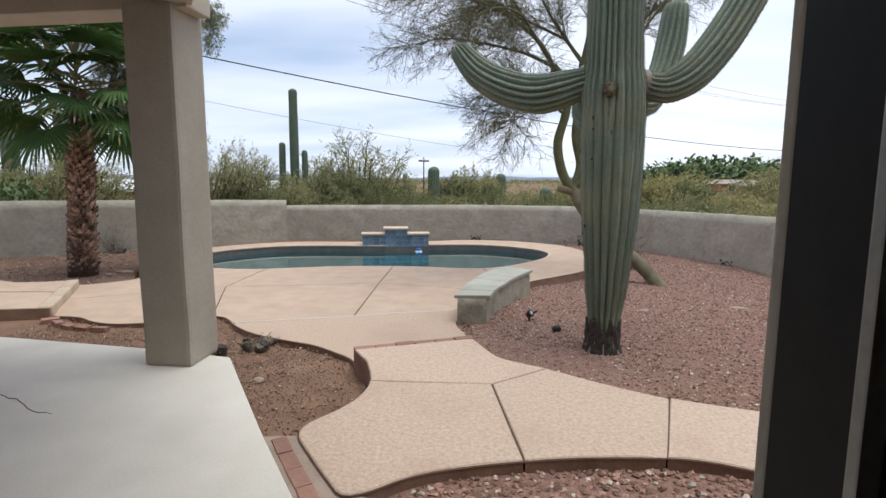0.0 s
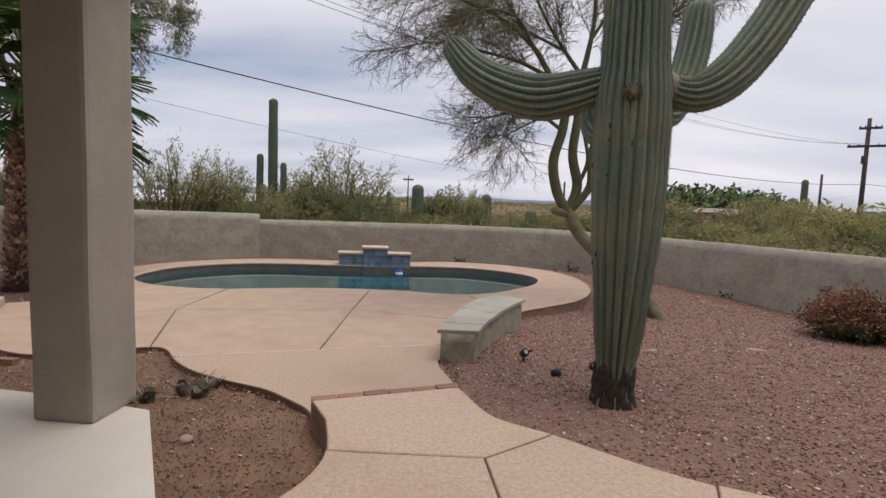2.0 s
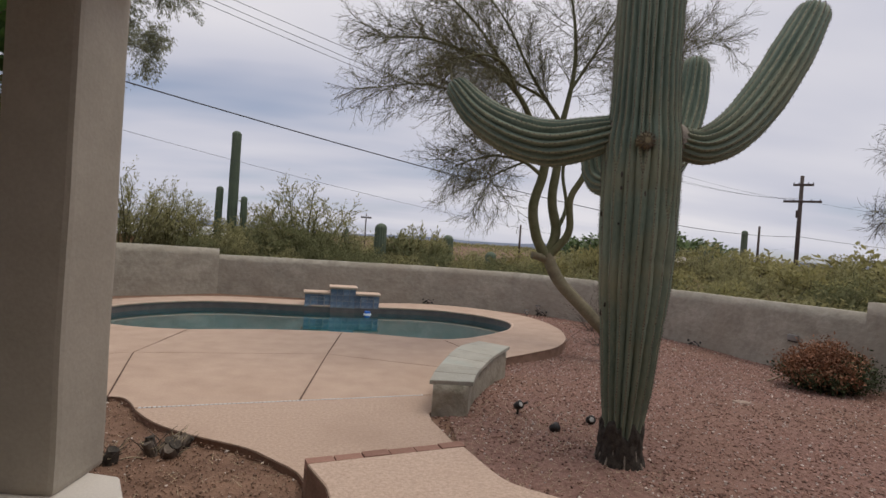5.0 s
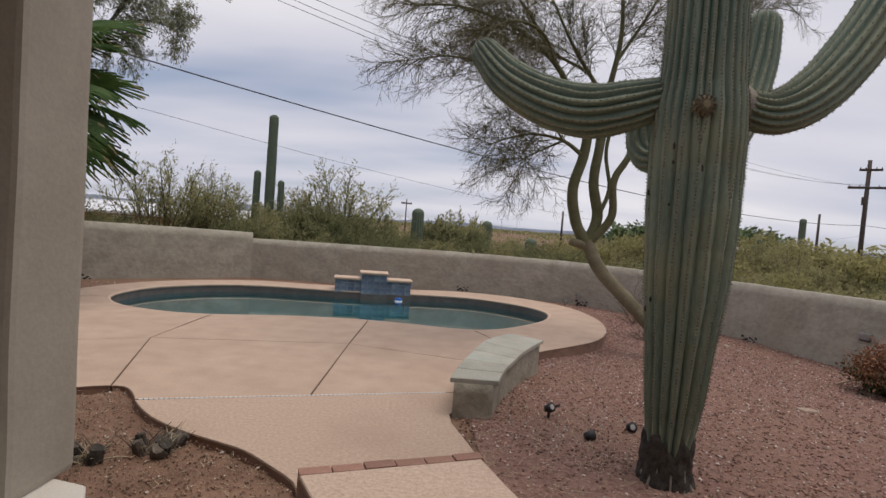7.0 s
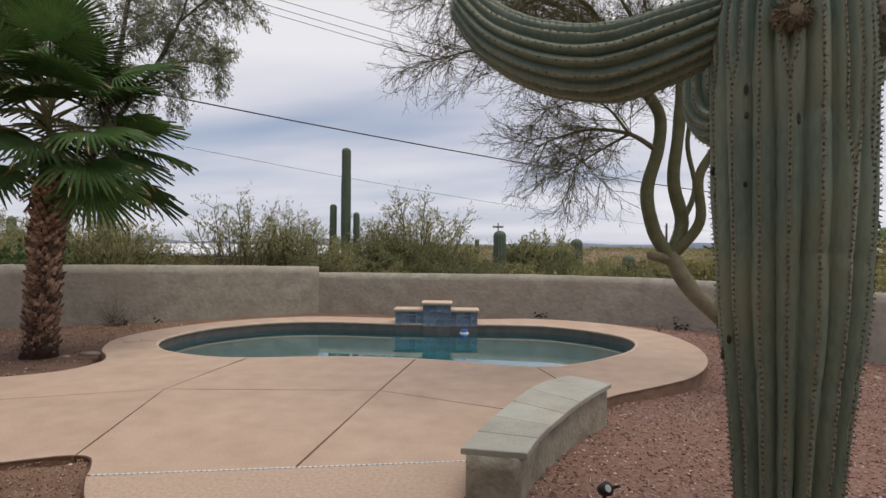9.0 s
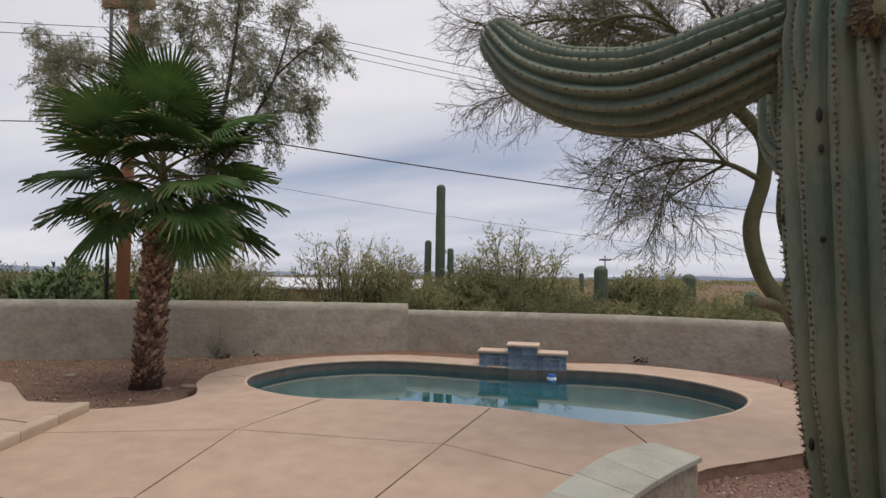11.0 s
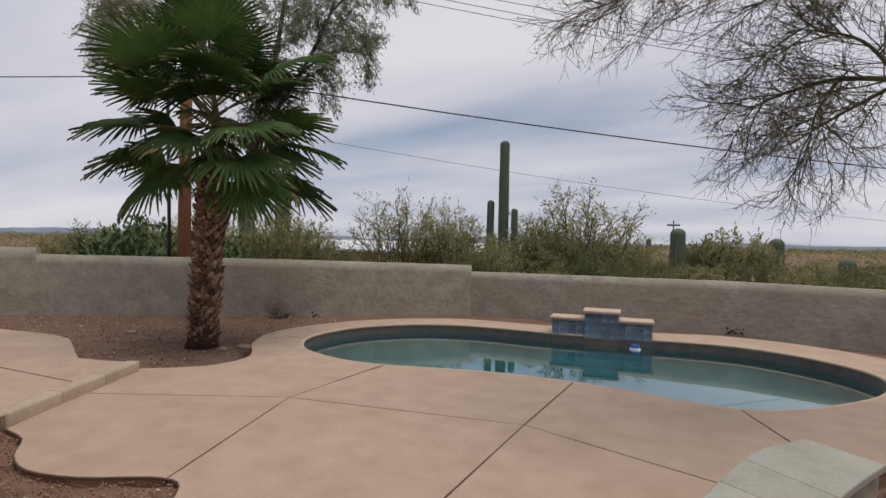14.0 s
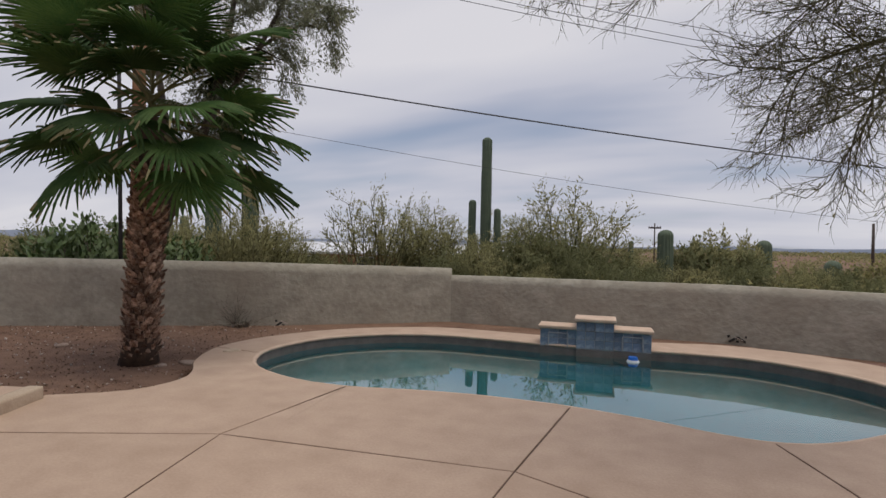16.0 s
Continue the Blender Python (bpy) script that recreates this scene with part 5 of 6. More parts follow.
def fan_palm():
    rng = random.Random(31)
    bx, by, z0 = -7.42, 11.62, -0.22
    root = thing("fan_palm", (bx, by, z0), "young fan palm with shaggy brown trunk and dark green leaves", "palm tree")
    topz = 2.75
    line = lambda t: Vector((bx + 0.17 * t, by + 0.02 * t, z0 + (topz - z0) * t))
    bm = bmesh.new()
    tube(bm, [line(t) for t in np.linspace(0, 1.25, 16)], [0.29, 0.24] + [0.20 - 0.003 * i for i in range(14)], 20)
    part("trunk", bm, "palmcore", root, smooth=True)
    verts, faces = [], []
    k = 0
    for i in range(330):
        t = 0.03 + 0.99 * i / 330
        th = i * 2.39996
        d = Vector((math.cos(th), math.sin(th), 0))
        s = Vector((-d.y, d.x, 0))
        p = line(t) + d * (0.19 - 0.02 * t)
        h = rng.uniform(0.09, 0.15)
        w = rng.uniform(0.035, 0.065)
        o = rng.uniform(0.05, 0.115)
        b = len(verts)
        verts += [p - s * w - Vector((0, 0, h * 0.6)), p + s * w - Vector((0, 0, h * 0.6)),
                  p + s * w * 0.75 + d * o + Vector((0, 0, h * 0.25)), p - s * w * 0.75 + d * o + Vector((0, 0, h * 0.25)),
                  p + s * w * 0.3 + d * o * 1.15 + Vector((0, 0, h * 0.62)), p - s * w * 0.3 + d * o * 1.15 + Vector((0, 0, h * 0.62)),
                  p + s * w * 0.9 - Vector((0, 0, -h * 0.2)), p - s * w * 0.9 - Vector((0, 0, -h * 0.2))]
        faces += [(b, b + 1, b + 2, b + 3), (b + 3, b + 2, b + 4, b + 5), (b + 5, b + 4, b + 6, b + 7), (b + 1, b + 6, b + 4, b + 2), (b, b + 3, b + 5, b + 7)]
    raw_part("bark", verts, faces, "palmbark", root, "cross-hatched reddish-brown leaf stubs")
    kinds = [fan_leaf(40 + i, l, r, dr) for i, (l, r, dr) in enumerate(((1.05, 0.84, 0.22), (1.2, 0.88, 0.34), (0.95, 0.80, 0.50), (1.25, 0.88, 0.15)))]
    n = 42
    for i in range(n):
        t = i / n
        th = math.degrees(i * 2.39996) + rng.uniform(-14, 14)
        el = -20 + 100 * t + rng.uniform(-9, 9)
        z = topz + 0.40 + 1.15 * t
        c = line(0.95)
        m = Matrix.Translation((c.x, c.y, z)) @ Euler((0, 0, radians(th))).to_matrix().to_4x4() @ Euler((rng.uniform(-0.5, 0.5), -radians(el), 0)).to_matrix().to_4x4()
        sc = rng.uniform(0.85, 1.12) * (1.0 if t < 0.75 else 0.85)
        shared("leaf", kinds[i % 4], m @ Matrix.Diagonal((sc, sc, sc, 1)), root)


fan_palm()


# ---- willowy tree behind the palm ----
def pepper_tree():
    rng = random.Random(51)
    root = thing("willowy_tree", (-7.9, 12.05, -0.2), "tall grey-green willowy tree with drooping fine foliage behind the palm", "tree")
    limbs = [
        ([(-7.92, 12.05, -0.3), (-7.85, 12.1, 1.0), (-7.62, 12.3, 2.2), (-7.2, 12.6, 3.6), (-7.0, 12.8, 5.0), (-6.9, 13.0, 6.6), (-6.8, 13.0, 7.8)], 0.12, 0.015),
        ([(-7.62, 12.3, 2.2), (-8.3, 12.7, 3.8), (-8.9, 12.9, 5.4), (-9.4, 13.0, 6.8), (-9.7, 13.0, 8.0)], 0.08, 0.014),
        ([(-8.9, 12.9, 5.4), (-9.9, 12.7, 6.1), (-11.0, 12.6, 6.7), (-12.0, 12.5, 7.1)], 0.045, 0.01),
        ([(-8.3, 12.7, 3.8), (-9.2, 12.4, 4.9), (-10.3, 12.3, 5.6), (-11.2, 12.2, 5.9)], 0.038, 0.01),
        ([(-8.9, 12.9, 5.4), (-8.2, 13.0, 6.6), (-8.0, 13.1, 7.8)], 0.035, 0.01),
        ([(-7.2, 12.6, 3.6), (-6.5, 13.0, 4.9), (-6.0, 13.2, 6.0), (-5.7, 13.3, 7.2)], 0.055, 0.012),
        ([(-6.5, 13.0, 4.9), (-5.9, 13.2, 5.25), (-5.35, 13.4, 5.2)], 0.03, 0.008),
        ([(-7.0, 12.8, 4.6), (-6.6, 12.9, 4.9), (-6.1, 13.1, 4.7)], 0.025, 0.008),
        ([(-6.0, 13.2, 6.0), (-5.4, 13.3, 6.5), (-5.0, 13.4, 6.7)], 0.025, 0.008),
    ]
    levels = [(11, 0.85, (28, 70), 4, 0.16, -0.03, 0.007, 0.40), (19, 0.46, (25, 65), 4, 0.2, -0.24, 0.0030, 0.12)]
    tree = branching(rng, limbs, levels)
    (bv, bf), (tv, tf) = chain_mesh(tree[0], 0.001)
    raw_part("trunk", bv, bf, "deadwood", root, smooth=True)
    _, (tv, tf) = chain_mesh(tree[1] + tree[2], 1.0)
    raw_part("branch_work", tv, tf, "drytwig", root)["kind"] = "stuff"
    v, f = leaves_on(tree[2], rng, 115, 0.068, 0.24, 0.034, 1.0)
    raw_part("foliage", v, f, "pepperleaf", root)["kind"] = "stuff"


pepper_tree()


def mesquite():
    rng = random.Random(61)
    root = thing("mesquite_tree", (12.4, 11.3, -0.4), "bare dark mesquite tree beyond the wall", "tree")
    limbs = [
        ([(12.9, 11.2, -0.5), (12.9, 11.3, 0.8), (12.7, 11.4, 1.9), (12.4, 11.4, 3.0), (12.0, 11.4, 4.2), (11.7, 11.4, 5.3)], 0.14, 0.012),
        ([(12.7, 11.4, 1.9), (11.9, 11.6, 2.6), (11.0, 11.8, 2.95), (10.2, 12.0, 2.9)], 0.07, 0.01),
        ([(12.4, 11.4, 3.0), (11.7, 11.6, 3.8), (10.9, 11.8, 4.2), (10.3, 11.8, 4.3)], 0.06, 0.01),
        ([(12.7, 11.4, 1.9), (13.4, 11.2, 3.0), (14.0, 11.0, 4.2)], 0.07, 0.012),
        ([(12.9, 11.3, 0.8), (12.2, 11.5, 1.6), (11.4, 11.6, 1.95), (10.8, 11.7, 2.0)], 0.05, 0.01),
        ([(12.0, 11.4, 4.2), (12.5, 11.3, 5.2), (12.8, 11.2, 6.0)], 0.04, 0.01),
        ([(11.7, 11.6, 3.8), (11.1, 11.3, 5.0), (10.6, 11.2, 5.8)], 0.035, 0.01),
    ]
    levels = [(13, 0.95, (25, 65), 4, 0.16, 0.0, 0.009, 0.2), (13, 0.46, (25, 62), 3, 0.2, -0.02, 0.0045, 0.1), (15, 0.26, (25, 65), 2, 0.25, -0.02, 0.0040, 0.05)]
    tree = branching(rng, limbs, levels)
    (bv, bf), _ = chain_mesh(tree[0], 0.001)
    raw_part("trunk", bv, bf, "deadwood", root, smooth=True)
    _, (tv, tf) = chain_mesh(tree[1] + tree[2], 1.0)
    raw_part("branch_work", tv, tf, "drytwig", root)["kind"] = "stuff"
    _, (tv, tf) = chain_mesh(tree[3], 1.0)
    raw_part("twig_work", tv, tf, "drytwig", root)["kind"] = "stuff"
    v, f = leaves_on(tree[2], rng, 8, 0.04, 0.3, 0.03)
    raw_part("foliage", v, f, "olive", root)["kind"] = "stuff"


mesquite()


# ---- scrub beyond the wall ----
def bush_meshes(seed, height, width, stems, leaf_rate, size, slim=0.3, spread=0.03, bare=0.3, shoots=5.0):
    """A vase of stems that fork into upright leafy shoots."""
    rng = random.Random(seed)
    limbs = []
    for s in range(stems):
        th = s * 2.39996 + rng.uniform(-0.4, 0.4)
        lean = ((s + 0.5) / stems) ** 0.6
        top = Vector((math.cos(th) * width * 0.40 * lean, math.sin(th) * width * 0.40 * lean, height * (0.90 - 0.40 * lean * lean) * rng.uniform(0.72, 1.04)))
        mid = Vector((top.x * 0.62, top.y * 0.62, top.z * 0.48)) + Vector((rng.uniform(-0.1, 0.1), rng.uniform(-0.1, 0.1), 0))
        limbs.append(([(0.06 * math.cos(th), 0.06 * math.sin(th), 0), tuple(mid), tuple(top)], 0.026, 0.007))
    tree = branching(rng, limbs, [(shoots, 0.62, (18, 48), 2, 0.12, 0.10, 0.008, bare), (8, 0.30, (18, 50), 2, 0.15, 0.10, 0.004, 0.1)])
    _, (tv, tf) = chain_mesh(tree[0] + tree[1], 1.0)
    v, f = leaves_on(tree[2] + tree[1], rng, leaf_rate, size, slim, spread, -0.5)
    return (tv, tf), (v, f)


def outward(verts, faces, cen):
    """Turns every leaf's face to the outside of its crown."""
    out = []
    for q in faces:
        a, b, c = (Vector(verts[q[0]]), Vector(verts[q[1]]), Vector(verts[q[2]]))
        out.append(q if (b - a).cross(c - a).dot(a - cen) >= 0 else tuple(reversed(q)))
    return verts, out


def soft_normals(me, cen):
    """Shades leaves as the surface of a loose rounded crown."""
    rng = random.Random(8)
    ns = []
    for v in me.vertices:
        if v.index % 4 == 0:
            j = Vector((rng.gauss(0, 1), rng.gauss(0, 1), rng.gauss(0, 1))) * 0.28
        ns.append(((v.co - cen).normalized() + Vector((0, 0, 0.25)) + j).normalized())
    me.normals_split_custom_set_from_vertices(ns)


def bush_kind(name, seed, height, width, stems, per_leaf, size, leaf, wood="deadwood", **kw):
    (tv, tf), (v, f) = bush_meshes(seed, height, width, stems, per_leaf, size, **kw)
    me = raw(name + "_leaves", *outward(v, f, Vector((0, 0, height * 0.3))), leaf, True)
    soft_normals(me, Vector((0, 0, height * 0.3)))
    return raw(name + "_stems", tv, tf, wood), me, height


KINDS = {
    "broom": [bush_kind("broom", 70 + i, 2.6, 3.0, 23, 30, 0.098, "olive", "limb", slim=0.25, spread=0.03, bare=0.25, shoots=6.5) for i in range(3)],
    "dark": [bush_kind("scrub", 80 + i, 2.2, 2.8, 23, 30, 0.105, "olivedark", "limb", slim=0.30, spread=0.045, bare=0.12, shoots=6.5) for i in range(2)],
    "bare": [bush_kind("bare", 90 + i, 2.8, 2.9, 22, 20, 0.09, "olive", "limb", slim=0.24, spread=0.022, bare=0.38, shoots=7.0) for i in range(2)],
    "citrus": [bush_kind("citrus", 95, 2.0, 2.4, 18, 18, 0.16, "citrus", slim=0.5, spread=0.06, bare=0.12)],
    "yellow": [bush_kind("yellow", 97, 1.6, 2.4, 18, 24, 0.125, "yellow", "twig", slim=0.28, spread=0.04, bare=0.12)],
}
FAR_KINDS = {
    "broom": [bush_kind("far_broom", 170, 2.6, 3.0, 17, 15, 0.165, "olive", "limb", slim=0.36, spread=0.05, bare=0.2, shoots=5.0)],
    "dark": [bush_kind("far_scrub", 180, 2.2, 2.8, 17, 15, 0.17, "olivedark", "limb", slim=0.40, spread=0.06, bare=0.1, shoots=5.0)],
    "bare": [bush_kind("far_bare", 190, 2.8, 2.9, 17, 7, 0.2, "olive", "limb", slim=0.28, spread=0.04, bare=0.3, shoots=5.0)],
    "citrus": [bush_kind("far_citrus", 195, 2.0, 2.4, 17, 9, 0.26, "citrus", slim=0.5, spread=0.08, bare=0.1)],
    "yellow": [bush_kind("far_yellow", 197, 1.6, 2.4, 16, 15, 0.17, "yellow", "twig", slim=0.34, spread=0.06, bare=0.1)],
}
BUSH_WORDS = {"broom": ("olive-green broom-like desert shrub beyond the wall", "shrub"), "dark": ("dense dark green scrub bush beyond the wall", "bush"),
              "bare": ("sparse half-bare palo verde bush beyond the wall", "shrub"), "citrus": ("dark glossy-leaved green bush beyond the wall", "bush"),
              "yellow": ("dry straw-yellow shrub beyond the wall", "shrub")}


def bush(kind, x, y, top, wide=1.0, turn=0.0, variant=0):
    if y < 36 and abs(math.degrees(math.atan2(-x, y - 5.5)) - 35.6) < 3.2:
        top = min(top, 1.3)
    kinds = (KINDS if y < 27.5 else FAR_KINDS)[kind]
    me_s, me_l, h = kinds[variant % len(kinds)]
    z = ground_z(x, y) - 0.05
    s = (top - z) / h
    root = thing("shrub", (x, y, z), BUSH_WORDS[kind][0], BUSH_WORDS[kind][1], "shrubs beyond the wall")
    for nm, me in (("brushwood", me_s), ("foliage", me_l)):
        ob = new(nm, me)
        ob.parent = root
        ob["kind"] = "stuff"
        ob.matrix_basis = pose(0, 0, 0, 0, 0, turn) @ Matrix.Diagonal((s * wide, s * wide, s, 1))


saguaro_far(-6.74, 25.5, 5.86, 0.205, ((-0.55, 1.0, 3.5, 0.165), (0.46, 1.1, 3.15, 0.15)), label="tall dark green saguaro with two short upright arms")
saguaro_far(-0.43, 30.5, 2.55, 0.33, label="stout single-stemmed saguaro showing over the wall")
saguaro_far(1.85, 36.0, 1.05, 0.30)
saguaro_far(3.83, 35.5, 2.25, 0.36)
saguaro_far(8.0, 41.9, 1.3, 0.45)
saguaro_far(-4.6, 69.2, 2.6, 0.30)
saguaro_far(-13.9, 20.7, 4.3, 0.30)
saguaro_far(-16.6, 21.6, 4.6, 0.30)
saguaro_far(-24.5, 27.0, 3.0, 0.22, ((0.5, 1.4, 2.3, 0.13),))
saguaro_far(20.5, 40.0, 1.0, 0.28)
saguaro_far(58.0, 82.0, 7.0, 0.5)
saguaro_far(36.0, 58.0, 2.9, 0.3, ((0.7, 1.5, 2.4, 0.2), (-0.7, 1.4, 2.2, 0.2)))

for i, (k, x, y, top, wd) in enumerate([
    ("citrus", -14.6, 15.6, 2.15, 1.0), ("citrus", -16.4, 15.9, 1.9, 1.1), ("citrus", -13.1, 17.0, 1.7, 1.0), ("dark", -18.6, 17.0, 1.8, 1.2), ("broom", -20.5, 16.0, 1.7, 1.3),
    ("broom", -13.2, 19.6, 3.1, 0.8),  ("bare", -12.6, 20.4, 2.9, 0.8), ("broom", -11.1, 21.6, 3.7, 0.9), ("bare", -9.6, 22.4, 3.9, 0.8), 
    ("bare", -8.8, 24.0, 3.3, 0.8), ("broom", -8.3, 24.6, 2.8, 0.9),  ("broom", -5.8, 26.2, 2.8, 1.0), ("dark", -5.2, 24.6, 2.2, 1.2), ("bare", -3.9, 27.2, 4.2, 1.0),
    ("dark", -3.9, 25.6, 2.3, 1.2), ("dark", -2.4, 25.4, 1.8, 1.2), ("broom", -1.6, 27.4, 1.8, 1.1), ("dark", 0.7, 31.6, 2.3, 1.0), ("broom", 1.5, 32.2, 2.6, 0.8), ("broom", 2.8, 33.0, 2.4, 0.8),
    ("dark", 2.6, 31.5, 1.8, 1.0), ("broom", 5.2, 34.5, 1.3, 1.3), ("dark", 7.5, 36.0, 1.2, 1.3), ("yellow", 9.0, 35.2, 1.35, 1.3), ("yellow", 10.8, 35.6, 1.2, 1.3), ("broom", 12.5, 37.0, 1.6, 1.2),
    ("dark", 14.5, 38.0, 2.0, 1.2), ("broom", -15.8, 22.8, 2.6, 1.1), ("broom", -18.2, 21.6, 2.8, 1.1), ("bare", -17.0, 19.6, 2.7, 1.0), ("broom", -20.5, 20.0, 2.4, 1.2), ("dark", -23.0, 19.0, 2.1, 1.3),
     ("broom", -14.6, 18.4, 2.2, 0.9), ("dark", 15.5, 18.5, 1.5, 1.4), ("dark", 18.5, 17.0, 2.1, 1.5), ("broom", 21.0, 20.0, 2.0, 1.4), ("dark", 24.0, 22.0, 2.3, 1.6),
    ("broom", 14.0, 22.5, 1.2, 1.5), ("yellow", 12.0, 20.0, 1.0, 1.6), ("broom", 17.5, 26.0, 1.5, 1.5), ("dark", 22.0, 28.0, 1.8, 1.6), ("broom", 27.0, 30.0, 2.2, 1.5), ("yellow", 16.0, 30.0, 1.1, 1.6),
    ("dark", 30.0, 40.0, 2.3, 1.8), ("broom", 24.0, 38.0, 1.9, 1.6), ("dark", 19.0, 42.0, 2.0, 1.7), ("bare", 29.0, 47.0, 3.1, 1.0), ("bare", 10.5, 24.5, 1.4, 1.2), ("dark", -25.0, 24.0, 2.4, 1.4),
    ("dark", 33.0, 33.0, 2.9, 2.0), ("broom", 38.0, 42.0, 3.0, 1.8), ("dark", 27.0, 24.0, 2.5, 1.6), ("broom", 30.0, 52.0, 2.6, 1.8), ("dark", 22.0, 50.0, 2.4, 1.8), ("broom", 16.0, 46.0, 2.0, 1.6),
    ("dark", 40.0, 60.0, 3.2, 2.0), ("bare", 22.5, 34.0, 2.4, 1.1), ("broom", 13.0, 28.5, 1.0, 1.8), ("yellow", 20.0, 23.5, 1.1, 1.8), ("broom", 12.2, 16.5, 0.9, 1.7), ("yellow", 14.0, 14.0, 0.8, 1.8),
    ("dark", 17.0, 13.0, 1.9, 1.6), ("broom", 11.0, 19.0, 0.9, 1.6), ("dark", -1.0, 22.5, 1.2, 1.2), ("dark", 3.6, 24.0, 1.2, 1.3), ("broom", 6.4, 27.0, 1.3, 1.4), 
    ("broom", -6.2, 22.0, 1.6, 1.0),   ("bare", -10.4, 20.8, 2.9, 0.8), ("broom", -13.0, 22.8, 2.9, 0.9), ("dark", 9.5, 21.5, 1.0, 1.5),
]):
    bush("yellow" if k == "dark" and x > 8 and i % 3 else k, x, y, top, wd * (1.4 if top > 2.5 and x < 3 else 1.0), i * 67.0, i)
fill_rng = random.Random(77)
for i in range(34):
    x = -19.0 + 31.0 * (i + fill_rng.random()) / 34
    y = 21.3 + fill_rng.uniform(0, 5.5) + (2.5 if -2.5 < x < 2 else 0)
    if -15.5 < x < -12.0 or -9.4 < x < -8.2:
        continue
    bush(("dark", "broom", "dark", "dark", "broom")[i % 5], x, y, fill_rng.uniform(1.15, 2.1) if x < -4 else fill_rng.uniform(0.85, 1.5) if x < 3 else fill_rng.uniform(0.8, 1.2), fill_rng.uniform(1.0, 1.4), i * 41.0, i)


def far_scrub():
    """Uncounted low brush out to the horizon."""
    for name, leaf, seed, n in (("desert_scrub", "olive", 1, 2900), ("dark_desert_scrub", "olivedark", 2, 1300), ("yellow_desert_scrub", "yellow", 3, 1700)):
        rng = random.Random(300 + seed)
        verts, faces = [], []
        for _ in range(n):
            r = 13 + 620 * rng.random() ** 2.9
            th = rng.uniform(-2.35, 2.0)
            x, y = r * math.sin(th), 8 + r * math.cos(th)
            if y < 19.2 and -14.5 < x < 8.6:
                continue
            if x < 0 and y < 13 + 0.62 * (x + 13):
                if x > -20:
                    continue
            if -22 < x < 9 and y < 30 and r < 24 and rng.random() < 0.6:
                continue
            h = min(2.7, rng.uniform(0.6, 1.35) * (1 + 0.008 * r))
            w = rng.uniform(0.6, 1.3) * (1 + 0.012 * r)
            z = ground_z(x, y) - 0.05
            for k in range(70 if r < 60 else 34):
                a, q = rng.uniform(0, 6.283), rng.random() ** 0.5
                px, py = x + math.cos(a) * w * q, y + math.sin(a) * w * q
                pz = z + h * (1 - q * q * 0.7) * rng.uniform(0.25, 1.0)
                L = (0.10 + 0.0035 * r) * rng.uniform(0.7, 1.4)
                d = Vector((rng.uniform(-1.0, 1.0), rng.uniform(-1.0, 1.0), rng.uniform(0.1, 1.0))).normalized() * L * 0.8
                s = Vector((rng.uniform(-1, 1), rng.uniform(-1, 1), 0)).normalized() * L * 0.28
                p = Vector((px, py, pz))
                i = len(verts)
                verts += [p - s, p + s, p + d]
                faces.append((i, i + 1, i + 2))
        tagged(new(name, raw(name, verts, faces, leaf)), "low mixed desert scrub covering the land", "scrub", kind="stuff")


far_scrub()


# ---- small things in the yard ----
def spotlight(x, y, z, yaw, tilt, stake):
    root = thing("spotlight", (x, y, z), "small black garden spotlight lying on the gravel" if not stake else "small black garden spotlight on a short stake", "garden light", "garden spotlights")
    m = pose(x, y, z + (0.11 if stake else 0.042), tilt, 0, yaw)
    bm = bmesh.new()
    bmesh.ops.create_cone(bm, cap_ends=True, segments=20, radius1=0.036, radius2=0.048, depth=0.085)
    bmesh.ops.bevel(bm, geom=[e for e in bm.edges if len(e.link_faces) == 2 and any(len(f.verts) > 4 for f in e.link_faces)], offset=0.006, segments=2, affect="EDGES")
    bmesh.ops.transform(bm, matrix=m, verts=bm.verts)
    part("housing", bm, "black", root, smooth=True)
    bm = bmesh.new()
    bmesh.ops.create_cone(bm, cap_ends=True, segments=20, radius1=0.026, radius2=0.022, depth=0.006, matrix=m @ Matrix.Translation((0, 0, 0.044)))
    part("lens", bm, "lens", root, "pale frosted lens")
    bm = bmesh.new()
    tube(bm, [(x, y, z - 0.05), (x, y, z + (0.09 if stake else 0.03))], 0.014, 8)
    part("stake", bm, "black", root)
    if stake:
        bm = bmesh.new()
        box(bm, (0.02, 0.02, 0.09), m @ pose(0.055, 0, 0.05), 0.004)
        part("bracket", bm, "black", root)


spotlight(1.13, 7.52, -0.03, 30, 60, True)
spotlight(1.38, 7.05, -0.03, 110, 75, False)
spotlight(1.86, 7.32, -0.03, 0, 70, False)


